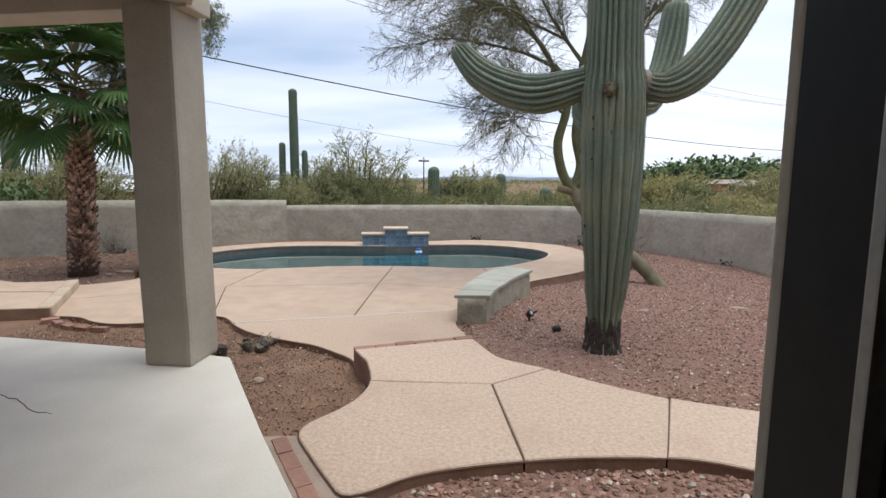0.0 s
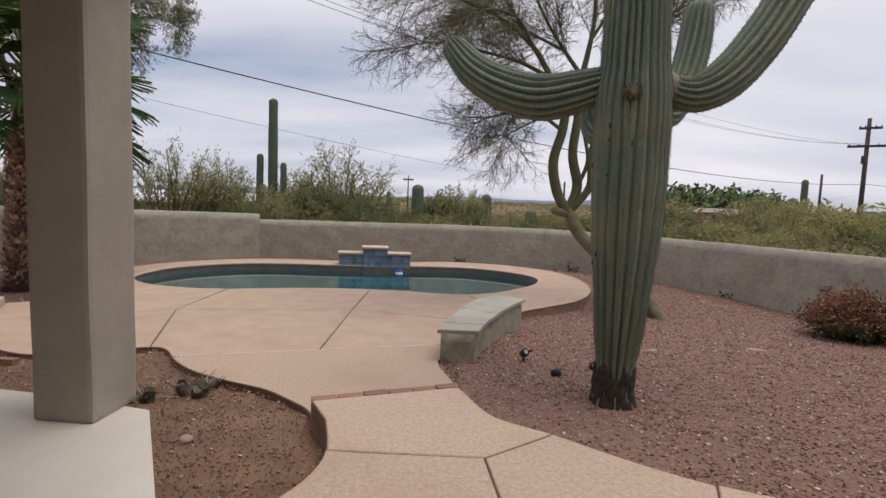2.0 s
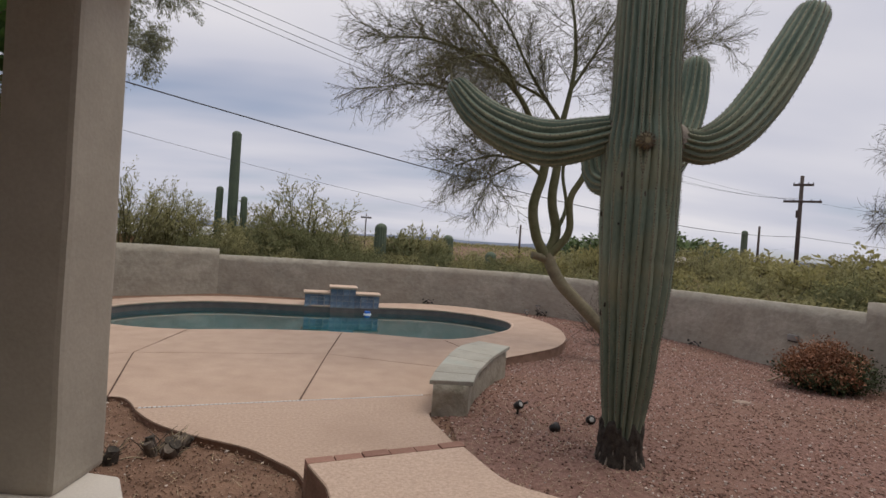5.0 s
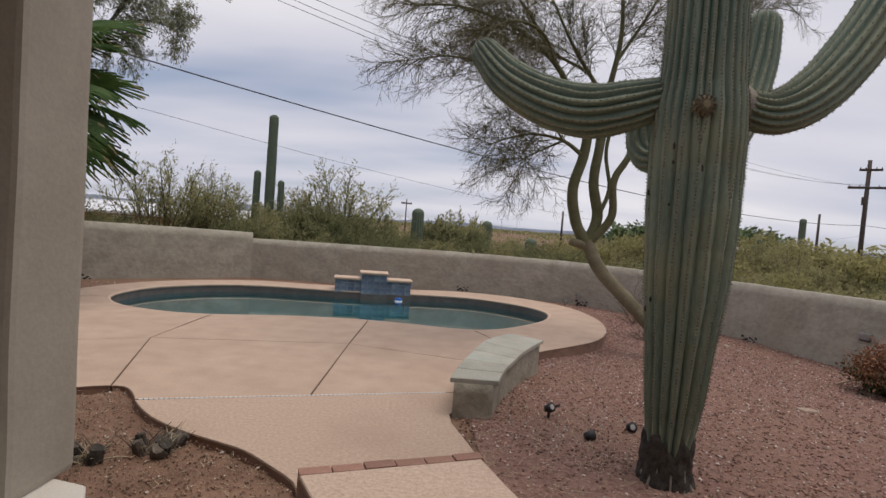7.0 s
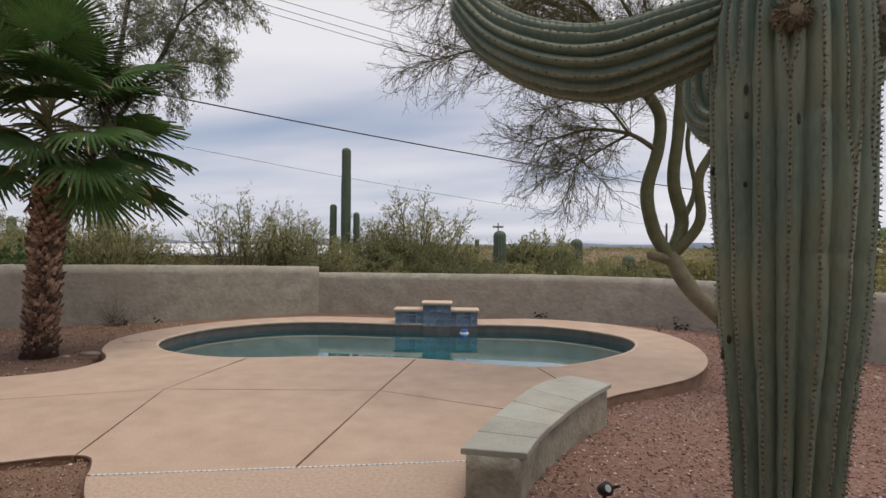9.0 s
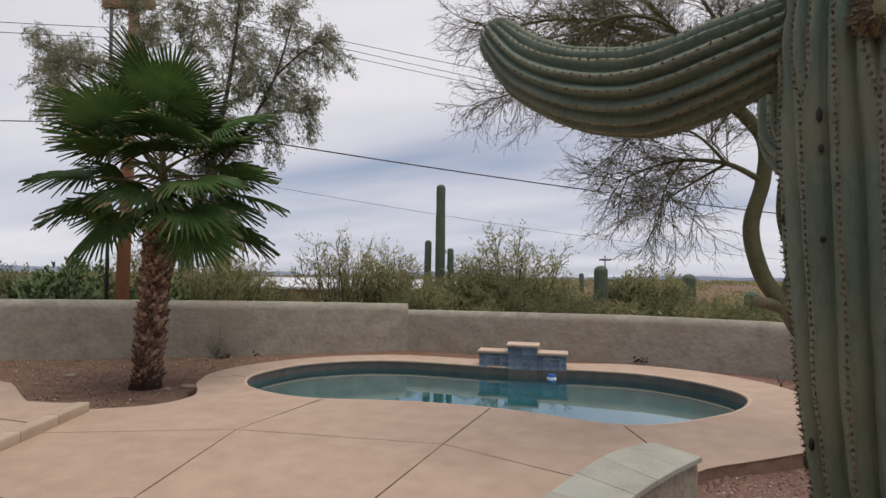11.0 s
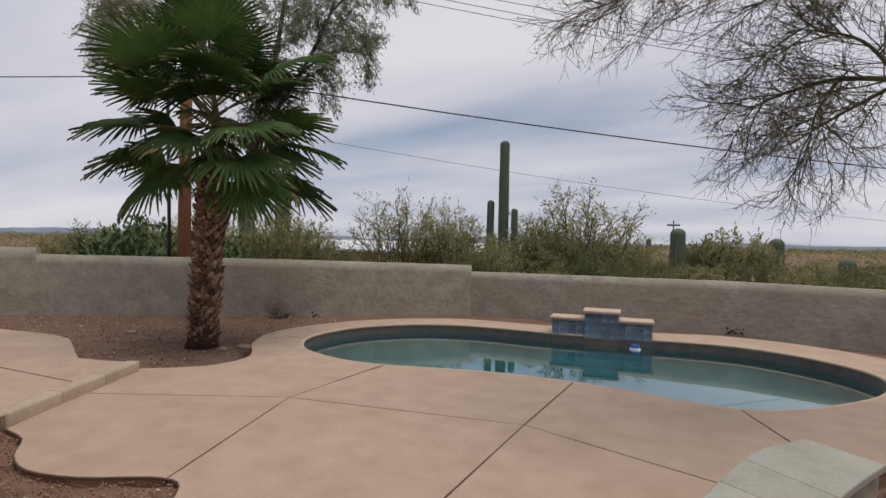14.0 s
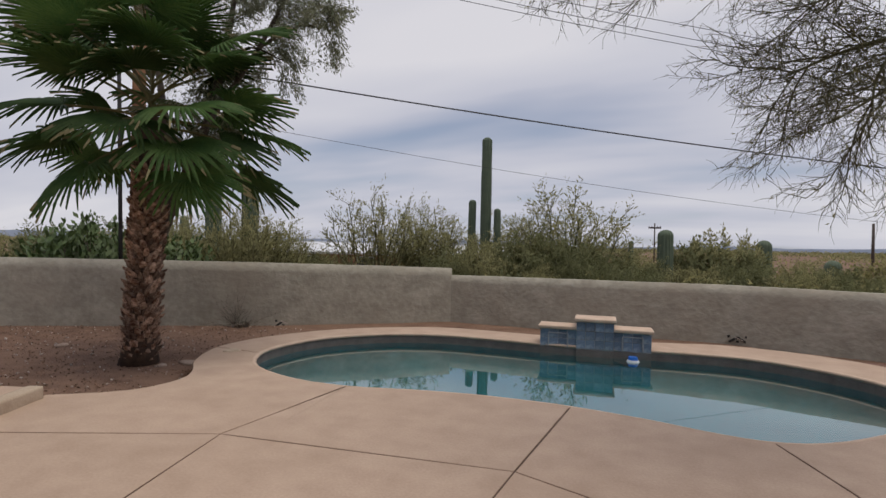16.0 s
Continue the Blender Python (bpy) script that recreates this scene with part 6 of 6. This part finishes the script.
def path_lamp(x, y, z, h=0.28):
    root = thing("path_lamp", (x, y, z), "small dark metal path lamp on a thin post", "garden light", "path lamps")
    bm = bmesh.new()
    tube(bm, [(x, y, z - 0.05), (x, y, z + h * 0.62)], 0.011, 8)
    part("post", bm, "black", root)
    bm = bmesh.new()
    bmesh.ops.create_cone(bm, cap_ends=True, segments=4, radius1=0.03, radius2=0.065, depth=h * 0.3, matrix=pose(x, y, z + h * 0.76, 0, 0, 45))
    part("lantern", bm, "lens", root)
    for k in range(4):
        a = math.pi / 2 * k + math.pi / 4
        bm = bmesh.new()
        tube(bm, [(x + 0.033 * math.cos(a), y + 0.033 * math.sin(a), z + h * 0.60), (x + 0.068 * math.cos(a), y + 0.068 * math.sin(a), z + h * 0.92)], 0.005, 5)
        part("rib", bm, "black", root)
    bm = bmesh.new()
    bmesh.ops.create_cone(bm, cap_ends=True, segments=4, radius1=0.10, radius2=0.055, depth=0.03, matrix=pose(x, y, z + h * 0.96, 0, 0, 45))
    part("cap", bm, "black", root)


path_lamp(3.52, 15.70, ground_z(3.5, 15.7), 0.34)
path_lamp(4.17, 16.80, ground_z(4.2, 16.8), 0.34)
path_lamp(-7.60, 8.50, 0.12, 0.30)


def drain_block(x, y, z, turn):
    """Patterned drain block let into the foot of the wall."""
    root = thing("drain_vent", (x, y, z), "dark patterned drain vent at the foot of the wall", "vent", "drain vents", turn=turn)
    base = pose(x, y, z, 0, 0, turn)
    for nm, size, at, rz in (("bar", (0.19, 0.02, 0.045), (-0.075, 0, 0.055), 32), ("bar", (0.19, 0.02, 0.045), (0.075, 0, 0.055), -32), ("stud", (0.05, 0.02, 0.05), (-0.155, 0, 0.115), 12),
                             ("stud", (0.05, 0.02, 0.05), (0.155, 0, 0.115), -12), ("stud", (0.05, 0.02, 0.04), (0.0, 0, 0.02), 0)):
        bm = bmesh.new()
        box(bm, size, base @ pose(*at, 0, -rz, 0), 0.006)
        part(nm, bm, "black", root)
    bm = bmesh.new()
    box(bm, (0.17, 0.016, 0.02), base @ pose(0.02, -0.006, 0.075, 0, 25, 0), 0.004)
    part("chip", bm, "pale_stone", root)


drain_block(1.13, 18.17, -0.13, 1)
drain_block(-8.10, 15.66, -0.20, 41)
drain_block(6.82, 13.35, -0.21, -68)
drain_block(4.32, 16.95, -0.16, -42)
drain_block(7.43, 8.35, -0.18, -88)


def wall_box(x, y, z, turn):
    root = thing("wall_light", (x, y, z), "small grey box lamp on the wall above the shrub", "wall lamp", turn=turn)
    b = pose(x, y, z, 0, 0, turn)
    bm = bmesh.new()
    box(bm, (0.20, 0.10, 0.11), b, 0.014)
    part("housing", bm, "alu", root, smooth=True)
    bm = bmesh.new()
    box(bm, (0.17, 0.07, 0.03), b @ pose(0, -0.01, -0.065), 0.006)
    part("louvre", bm, "black", root)


wall_box(7.22, 10.93, 0.46, -80)


def rust_shrub(cx, cy, z):
    rng = random.Random(71)
    root = thing("shrub", (cx, cy, z), "rounded shrub with rust-red tips and a dark green base", "shrub")
    tv, tf, tips = [], [], []
    for s in range(150):
        th, q = rng.uniform(0, 6.283), rng.random() ** 0.5
        top = Vector((math.cos(th) * 0.72 * q, math.sin(th) * 0.60 * q, 0.74 * (1 - 0.55 * q * q) * rng.uniform(0.8, 1.1)))
        i = len(tv)
        side = Vector((-math.sin(th), math.cos(th), 0)) * 0.005
        for p in (Vector((top.x * 0.2, top.y * 0.2, 0)), top * 0.6, top):
            tv += [Vector((cx, cy, z)) + p - side, Vector((cx, cy, z)) + p + side]
        tf += [(i, i + 1, i + 3, i + 2), (i + 2, i + 3, i + 5, i + 4)]
        for t in (0.45, 0.65, 0.82, 1.0):
            tips.append((Vector((cx, cy, z)) + top * t, top.normalized(), top.z * t + 0.18 * (cx + top.x < cx)))
    raw_part("stem_work", tv, tf, "deadwood", root)["kind"] = "stuff"
    for nm, mt, sel in (("rusty_foliage", "rosy", [t[:2] for t in tips if t[2] > 0.50]), ("green_foliage", "shrubgreen", [t[:2] for t in tips if t[2] <= 0.55])):
        v, f = leaves(sel, rng, 26, 0.065, 0.055, -0.1, 0.45)
        raw_part(nm, v, f, mt, root)["kind"] = "stuff"


rust_shrub(6.42, 9.32, -0.22)


def dead_clump(cx, cy, z, n, r, seed):
    rng = random.Random(seed)
    root = thing("plant_stump", (cx, cy, z), "cut-back dead plant stump with dark sawn stalks", "stump", "plant stumps")
    for k in range(n):
        th, q = rng.uniform(0, 6.283), r * rng.random() ** 0.6
        p = Vector((cx + math.cos(th) * q, cy + math.sin(th) * q, z))
        d = Vector((math.cos(th) * rng.uniform(0.2, 1.2), math.sin(th) * rng.uniform(0.2, 1.2), 0.9)).normalized()
        L, w = rng.uniform(0.05, 0.13), rng.uniform(0.025, 0.06)
        bm = bmesh.new()
        tube(bm, [p - d * 0.05, p + d * L * 0.5, p + d * L], [w * 1.25, w, w * 0.85], 9)
        for v in bm.verts:
            v.co += 0.014 * noise.noise_vector(v.co * 28)
        part("stalk", bm, "deadwood" if k % 3 else "scar", root, smooth=False)
    for k in range(48):
        th = rng.uniform(0, 6.283)
        p = Vector((cx + rng.uniform(-r, r), cy + rng.uniform(-r, r), z))
        d = Vector((math.cos(th), math.sin(th), rng.uniform(0.3, 1.2))).normalized()
        bm = bmesh.new()
        L = rng.uniform(0.1, 0.24)
        tube(bm, [p, p + d * L * 0.5 + Vector((0, 0, 0.01)), p + d * L], [0.005, 0.004, 0.0015], 4)
        part("dry_shoot", bm, "deadwood" if k % 2 else "straw", root)


dead_clump(-2.05, 6.46, -0.06, 12, 0.15, 1)
dead_clump(-2.45, 6.22, -0.06, 5, 0.09, 2)
dead_clump(-8.75, 15.05, -0.2, 8, 0.14, 3)


def dry_bush(cx, cy, z, seed, h=0.7, w=0.5):
    rng = random.Random(seed)
    root = thing("dry_bush", (cx, cy, z), "leafless dry bush of fine grey twigs by the wall", "bush", "dry bushes")
    tips = [(Vector((cx + rng.uniform(-0.1, 0.1), cy + rng.uniform(-0.1, 0.1), z)), Vector((rng.uniform(-w, w), rng.uniform(-w, w), 1)).normalized()) for _ in range(26)]
    v, f = twigs(tips, rng, 2, h, 0.004, 0.4, -0.1, 2)
    raw_part("twig_work", v, f, "deadwood", root)["kind"] = "stuff"


dry_bush(-8.8, 15.0, -0.22, 5, 0.55, 0.6)
dry_bush(4.25, 12.6, -0.2, 6, 0.45, 0.6)
dry_bush(4.9, 14.6, -0.2, 7, 0.75, 0.5)

for i, (x, y, sx, sy, sz) in enumerate([(-6.75, 11.95, 0.20, 0.11, 0.03), (-6.92, 11.62, 0.07, 0.06, 0.035), (-3.05, 5.95, 0.19, 0.07, 0.045), (-1.72, 5.48, 0.07, 0.05, 0.03), (4.3, 8.3, 0.11, 0.06, 0.03),
                                        (2.85, 8.1, 0.09, 0.05, 0.03), (5.9, 12.6, 0.14, 0.05, 0.03), (-9.7, 11.9, 0.12, 0.08, 0.04)]):
    bm = bmesh.new()
    bmesh.ops.create_icosphere(bm, subdivisions=2, radius=1.0)
    for v in bm.verts:
        v.co *= 1 + 0.22 * noise.noise(v.co * 1.4 + Vector((i * 7, 0, 0)))
        v.co.x *= sx
        v.co.y *= sy
        v.co.z *= sz
    ob = tagged(link("rock", bm, "pave_stone", True), "pale flat loose rock lying on the soil", "rock", "loose rocks")
    ob.matrix_basis = pose(x, y, ground_z(x, y) + sz * 0.45, 0, 0, i * 41)

root = thing("dry_cane", (6.05, 9.95, -0.2), "bleached broken cane leaning on the shrub", "stick")
bm = bmesh.new()
tube(bm, [(5.80, 9.95, -0.17), (6.1, 9.75, 0.02), (6.4, 9.6, 0.24)], [0.012, 0.011, 0.007], 6)
part("cane", bm, "straw", root)


# ---- poles, cables and houses beyond ----
def utility_pole(x, y, top, r, mat, arms, label, lean=0.0):
    z = ground_z(x, y) - 0.2
    root = thing("utility_pole", (x, y, z), label, "utility pole", "utility poles")
    bm = bmesh.new()
    tube(bm, [(x, y, z), (x + lean * 0.5, y, (z + top) / 2), (x + lean, y, top)], [r, r * 0.88, r * 0.75], 14)
    part("shaft", bm, mat, root, smooth=True)
    for az, half, turn in arms:
        bm = bmesh.new()
        box(bm, (2 * half, 0.16, 0.24), pose(x + lean, y - r, az, 0, 0, turn), 0.01)
        arm = part("crossarm", bm, mat, root)
        for s in (-0.9, -0.45, 0.45, 0.9):
            bm = bmesh.new()
            d = Matrix.Rotation(radians(turn), 3, "Z") @ Vector((s * half, 0, 0))
            bmesh.ops.create_cone(bm, cap_ends=True, segments=8, radius1=0.06, radius2=0.03, depth=0.22, matrix=pose(x + lean + d.x, y - r + d.y, az + 0.17))
            part("insulator", bm, "black", arm)
    return root


utility_pole(-13.0, 15.7, 10.5, 0.19, "pole", [(9.8, 0.75, 20)], "weathered orange-brown wooden utility pole behind the wall")
p = utility_pole(44.5, 55.0, 11.6, 0.24, "poledark", [(8.8, 1.75, -40), (10.6, 0.95, -40)], "dark utility pole with crossarms on the scrubland")
bm = bmesh.new()
bmesh.ops.create_cone(bm, cap_ends=True, segments=12, radius1=0.25, radius2=0.25, depth=0.8, matrix=pose(44.0, 54.6, 7.4))
part("transformer", bm, "poledark", p, "grey transformer can")
utility_pole(-3.0, 94.0, 5.7, 0.12, "poledark", [(5.0, 0.9, 10)], "distant utility pole with a crossarm")
utility_pole(23.3, 91.2, 5.6, 0.2, "poledark", [], "distant bare utility pole")
utility_pole(62.0, 84.0, 8.0, 0.22, "poledark", [], "distant bare utility pole")
bm = bmesh.new()
tube(bm, [(-13.55, 15.7, -0.5), (-13.75, 15.7, 5.0), (-13.95, 15.7, 10.0)], 0.05, 8)
tagged(link("guy_pipe", bm, "wire", True), "thin grey-blue steel pipe beside the wooden pole", "pipe")


def cable(a, b, sag, r):
    a, b = Vector(a), Vector(b)
    bm = bmesh.new()
    pts = [a.lerp(b, t) - Vector((0, 0, 4 * sag * t * (1 - t))) for t in np.linspace(0, 1, 28)]
    tube(bm, pts, r, 5)
    tagged(link("overhead_cable", bm, "wire", True), "thin dark overhead cable crossing the sky", "cable", "overhead cables")


CABLES = [
    ((-13.0, 15.5, 6.4), (44.5, 54.8, 5.0), 1.45, 0.022), ((-13.0, 15.5, 5.2), (44.5, 54.8, 4.0), 2.25, 0.006),
    ((-13.7, 15.25, 9.95), (43.4, 54.0, 9.0), 2.1, 0.010), ((-12.8, 15.6, 9.95), (44.2, 54.6, 9.0), 2.0, 0.010), ((-12.3, 15.75, 9.95), (45.7, 55.6, 9.0), 1.6, 0.010),
    ((-13.1, 15.5, 6.3), (-60.0, -18.0, 8.0), 1.75, 0.016), ((-13.15, 15.5, 9.1), (-61.0, -18.0, 11.0), 1.8, 0.010), ((-13.15, 15.5, 8.8), (-59.0, -18.0, 10.6), 1.8, 0.010),
    ((44.5, 54.8, 5.0), (110.0, 60.0, 7.0), 1.5, 0.022), ((45.7, 55.6, 9.0), (111.0, 60.0, 10.0), 1.5, 0.012),
]
for a, b, sag, r in CABLES:
    cable(a, b, sag, r)


def far_house(x, y, w, d, h, turn, wall, roof, label, base=None, windows=2):
    z = ground_z(x, y) if base is None else base
    root = thing("house", (x, y, z), label, "house", turn=turn)
    b = pose(x, y, z, 0, 0, turn)
    bm = bmesh.new()
    box(bm, (w, d, h + 1), b @ pose(0, 0, (h - 1) / 2))
    part("wall", bm, wall, root)
    bm = bmesh.new()
    for s in (-1, 1):
        box(bm, (w + 0.8, d / 2 + 0.7, 0.14), b @ pose(0, s * (d / 4 + 0.1), h + 0.32, s * -9, 0, 0))
    part("roof", bm, roof, root)
    for k in range(windows):
        wx = -w / 2 + w * (k + 0.7) / (windows + 0.4)
        bm = bmesh.new()
        box(bm, (1.2, 0.06, 1.0), b @ pose(wx, -d / 2 - 0.02, h * 0.55))
        win = part("window", bm, "whitepl", root)
        bm = bmesh.new()
        box(bm, (1.04, 0.04, 0.84), b @ pose(wx, -d / 2 - 0.05, h * 0.55))
        part("pane", bm, "black", win)


far_house(-20.6, 38.0, 9.0, 7.0, 1.5, 14, "redwall", "white_roof", "low red block house with a white metal roof", -0.45)
far_house(-12.6, 37.0, 6.5, 6.0, 1.5, 12, "redwall", "white_roof", "low outbuilding with a white metal roof", -0.45)
far_house(49.5, 92.0, 13.0, 8.0, 1.7, -28, "redwall", "house", "low tan flat-roofed house among trees", -0.3, 3)
far_house(42.0, 70.0, 6.0, 5.0, 1.5, -30, "house", "house", "small tan roofed shed on the scrubland", -0.4, 1)
for i, (x, y, top, w) in enumerate([(41, 96, 5.0, 1.6), (47, 99, 5.8, 1.6), (53, 101, 5.4, 1.6), (58, 101, 6.0, 1.6), (64, 100, 5.2, 1.6), (36, 97, 4.2, 1.6)]):
    bush("citrus", x, y, top, w, i * 50.0, i)


def hills():
    verts, faces = [], []
    n = 120
    for i in range(n + 1):
        th = -1.4 + 2.8 * i / n
        r = 1400
        h = 6 + 16 * max(0, noise.noise((i * 0.10, 2, 0)) + 0.25) + 5 * noise.noise((i * 0.5, 5, 0))
        x, y = r * math.sin(th), r * math.cos(th)
        verts += [(x, y, -20), (x, y, h), (x * 1.15, y * 1.15, -20)]
    for i in range(n):
        a = i * 3
        faces += [(a, a + 3, a + 4, a + 1), (a + 1, a + 4, a + 5, a + 2)]
    tagged(new("backdrop", raw("backdrop", verts, faces, "hill", True)), "faint hills along the horizon with blue haze put into their colour", "hills", kind="structure")


hills()


# ---- gravel ----
def gravel():
    xs, ys = np.arange(-0.6, 7.7, 0.12), np.arange(1.6, 17.9, 0.12)
    verts, faces, ids = [], [], {}

    def vid(i, j):
        if (i, j) not in ids:
            x, y = xs[i], ys[j]
            ids[(i, j)] = len(verts)
            verts.append((x, y, ground_z(x, y) + 0.008 + 0.008 * noise.noise((x * 5, y * 5, 1))))
        return ids[(i, j)]
    rows = [[inside(x, y, DECK) or inside(x, y, PATIO) or (x < 0.4 and y > 3.9 and not inside(x, y, PATHWAY)) or y > 17.4 for x in xs] for y in ys]
    for j in range(len(ys) - 1):
        for i in range(len(xs) - 1):
            if rows[j][i] and rows[j + 1][i] and rows[j][i + 1] and rows[j + 1][i + 1]:
                continue
            faces.append((vid(i, j), vid(i + 1, j), vid(i + 1, j + 1), vid(i, j + 1)))
    tagged(new("gravel_bed", raw("gravel_bed", verts, faces, "gravelbed", True)), "rose-brown crushed gravel bed round the saguaro", "gravel", kind="structure")

    rng = random.Random(91)

    def stones(name, mat, n, lo, hi, area, label, dens):
        v, f = [], []
        while n > 0:
            n -= 1
            x, y = area(rng)
            if rng.random() > dens(x, y) or inside(x, y, DECK) or inside(x, y, PATHWAY) or inside(x, y, PATIO):
                continue
            s = rng.uniform(lo, hi) * (1 + 0.5 * (rng.random() < 0.1))
            z = ground_z(x, y) + 0.012
            a = rng.uniform(0, 6.283)
            i = len(v)
            for k in range(4):
                q = a + k * 1.571 + rng.uniform(-0.3, 0.3)
                w = s * rng.uniform(0.7, 1.2)
                v.append((x + w * math.cos(q), y + w * math.sin(q), z + s * rng.uniform(-0.1, 0.35)))
            v.append((x + s * rng.uniform(-0.3, 0.3), y + s * rng.uniform(-0.3, 0.3), z + s * rng.uniform(0.5, 0.9)))
            v.append((x, y, z - s))
            f += [(i, i + 1, i + 4), (i + 1, i + 2, i + 4), (i + 2, i + 3, i + 4), (i + 3, i, i + 4), (i + 1, i, i + 5), (i + 2, i + 1, i + 5), (i + 3, i + 2, i + 5), (i, i + 3, i + 5)]
        tagged(new(name, raw(name, v, f, mat)), label, "gravel", kind="stuff")

    east = lambda r: (r.uniform(0.2, 7.5), 3.9 + 13.0 * r.random() ** 1.5)
    front = lambda r: (r.uniform(-0.3, 4.5), r.uniform(2.2, 3.75))
    bed = lambda r: (r.uniform(-5.2, -0.6), r.uniform(4.1, 7.7))
    west = lambda r: (r.uniform(-13.5, -5.6), r.uniform(9.2, 15.5))
    one = lambda x, y: 1.0
    wedge = lambda x, y: 0.35 if (y - 6 < 0.6 * (1.8 - x) and x < 1.7) else 1.0
    stones("rose_gravel", "gravel", 36000, 0.007, 0.0175, east, "crushed rose-coloured gravel", wedge)
    stones("pale_gravel", "pale_stone", 7000, 0.006, 0.015, east, "scattered pale gravel chips", wedge)
    stones("front_gravel", "gravel", 5000, 0.010, 0.026, front, "crushed rose-coloured gravel beside the house", one)
    stones("front_pale_gravel", "pale_stone", 700, 0.010, 0.026, front, "scattered pale gravel chips beside the house", one)
    stones("bed_gravel", "clod", 14000, 0.004, 0.011, bed, "thin brown gravel over bare soil", one)
    stones("bed_pale_gravel", "pale_stone", 420, 0.006, 0.014, bed, "pale chips over bare soil", one)
    stones("west_gravel", "clod", 4000, 0.006, 0.017, west, "thin gravel around the palm", one)
    stones("west_pale_gravel", "pale_stone", 500, 0.010, 0.022, west, "pale chips around the palm", one)
    # dry grass and straw
    v, f = [], []
    for _ in range(2600):
        if rng.random() < 0.5:
            x, y = rng.uniform(0.3, 2.0), rng.uniform(5.4, 8.0)
        elif rng.random() < 0.5:
            x, y = rng.uniform(-5.2, -1.0), rng.uniform(5.6, 7.5)
        else:
            x, y = rng.uniform(1.5, 3.6), rng.uniform(9.6, 12.0)
        if inside(x, y, DECK) or inside(x, y, PATHWAY) or inside(x, y, PATIO):
            continue
        z = ground_z(x, y) + 0.012
        th, L = rng.uniform(0, 6.283), rng.uniform(0.03, 0.11)
        d = Vector((math.cos(th), math.sin(th), rng.uniform(0.0, 0.35))) * L
        s = Vector((-math.sin(th), math.cos(th), 0)) * 0.0022
        p = Vector((x, y, z))
        i = len(v)
        v += [p - s, p + s, p + d]
        f.append((i, i + 1, i + 2))
    tagged(new("dry_grass", raw("dry_grass", v, f, "straw")), "scattered dry straw and grass blades", "grass", kind="stuff")


gravel()
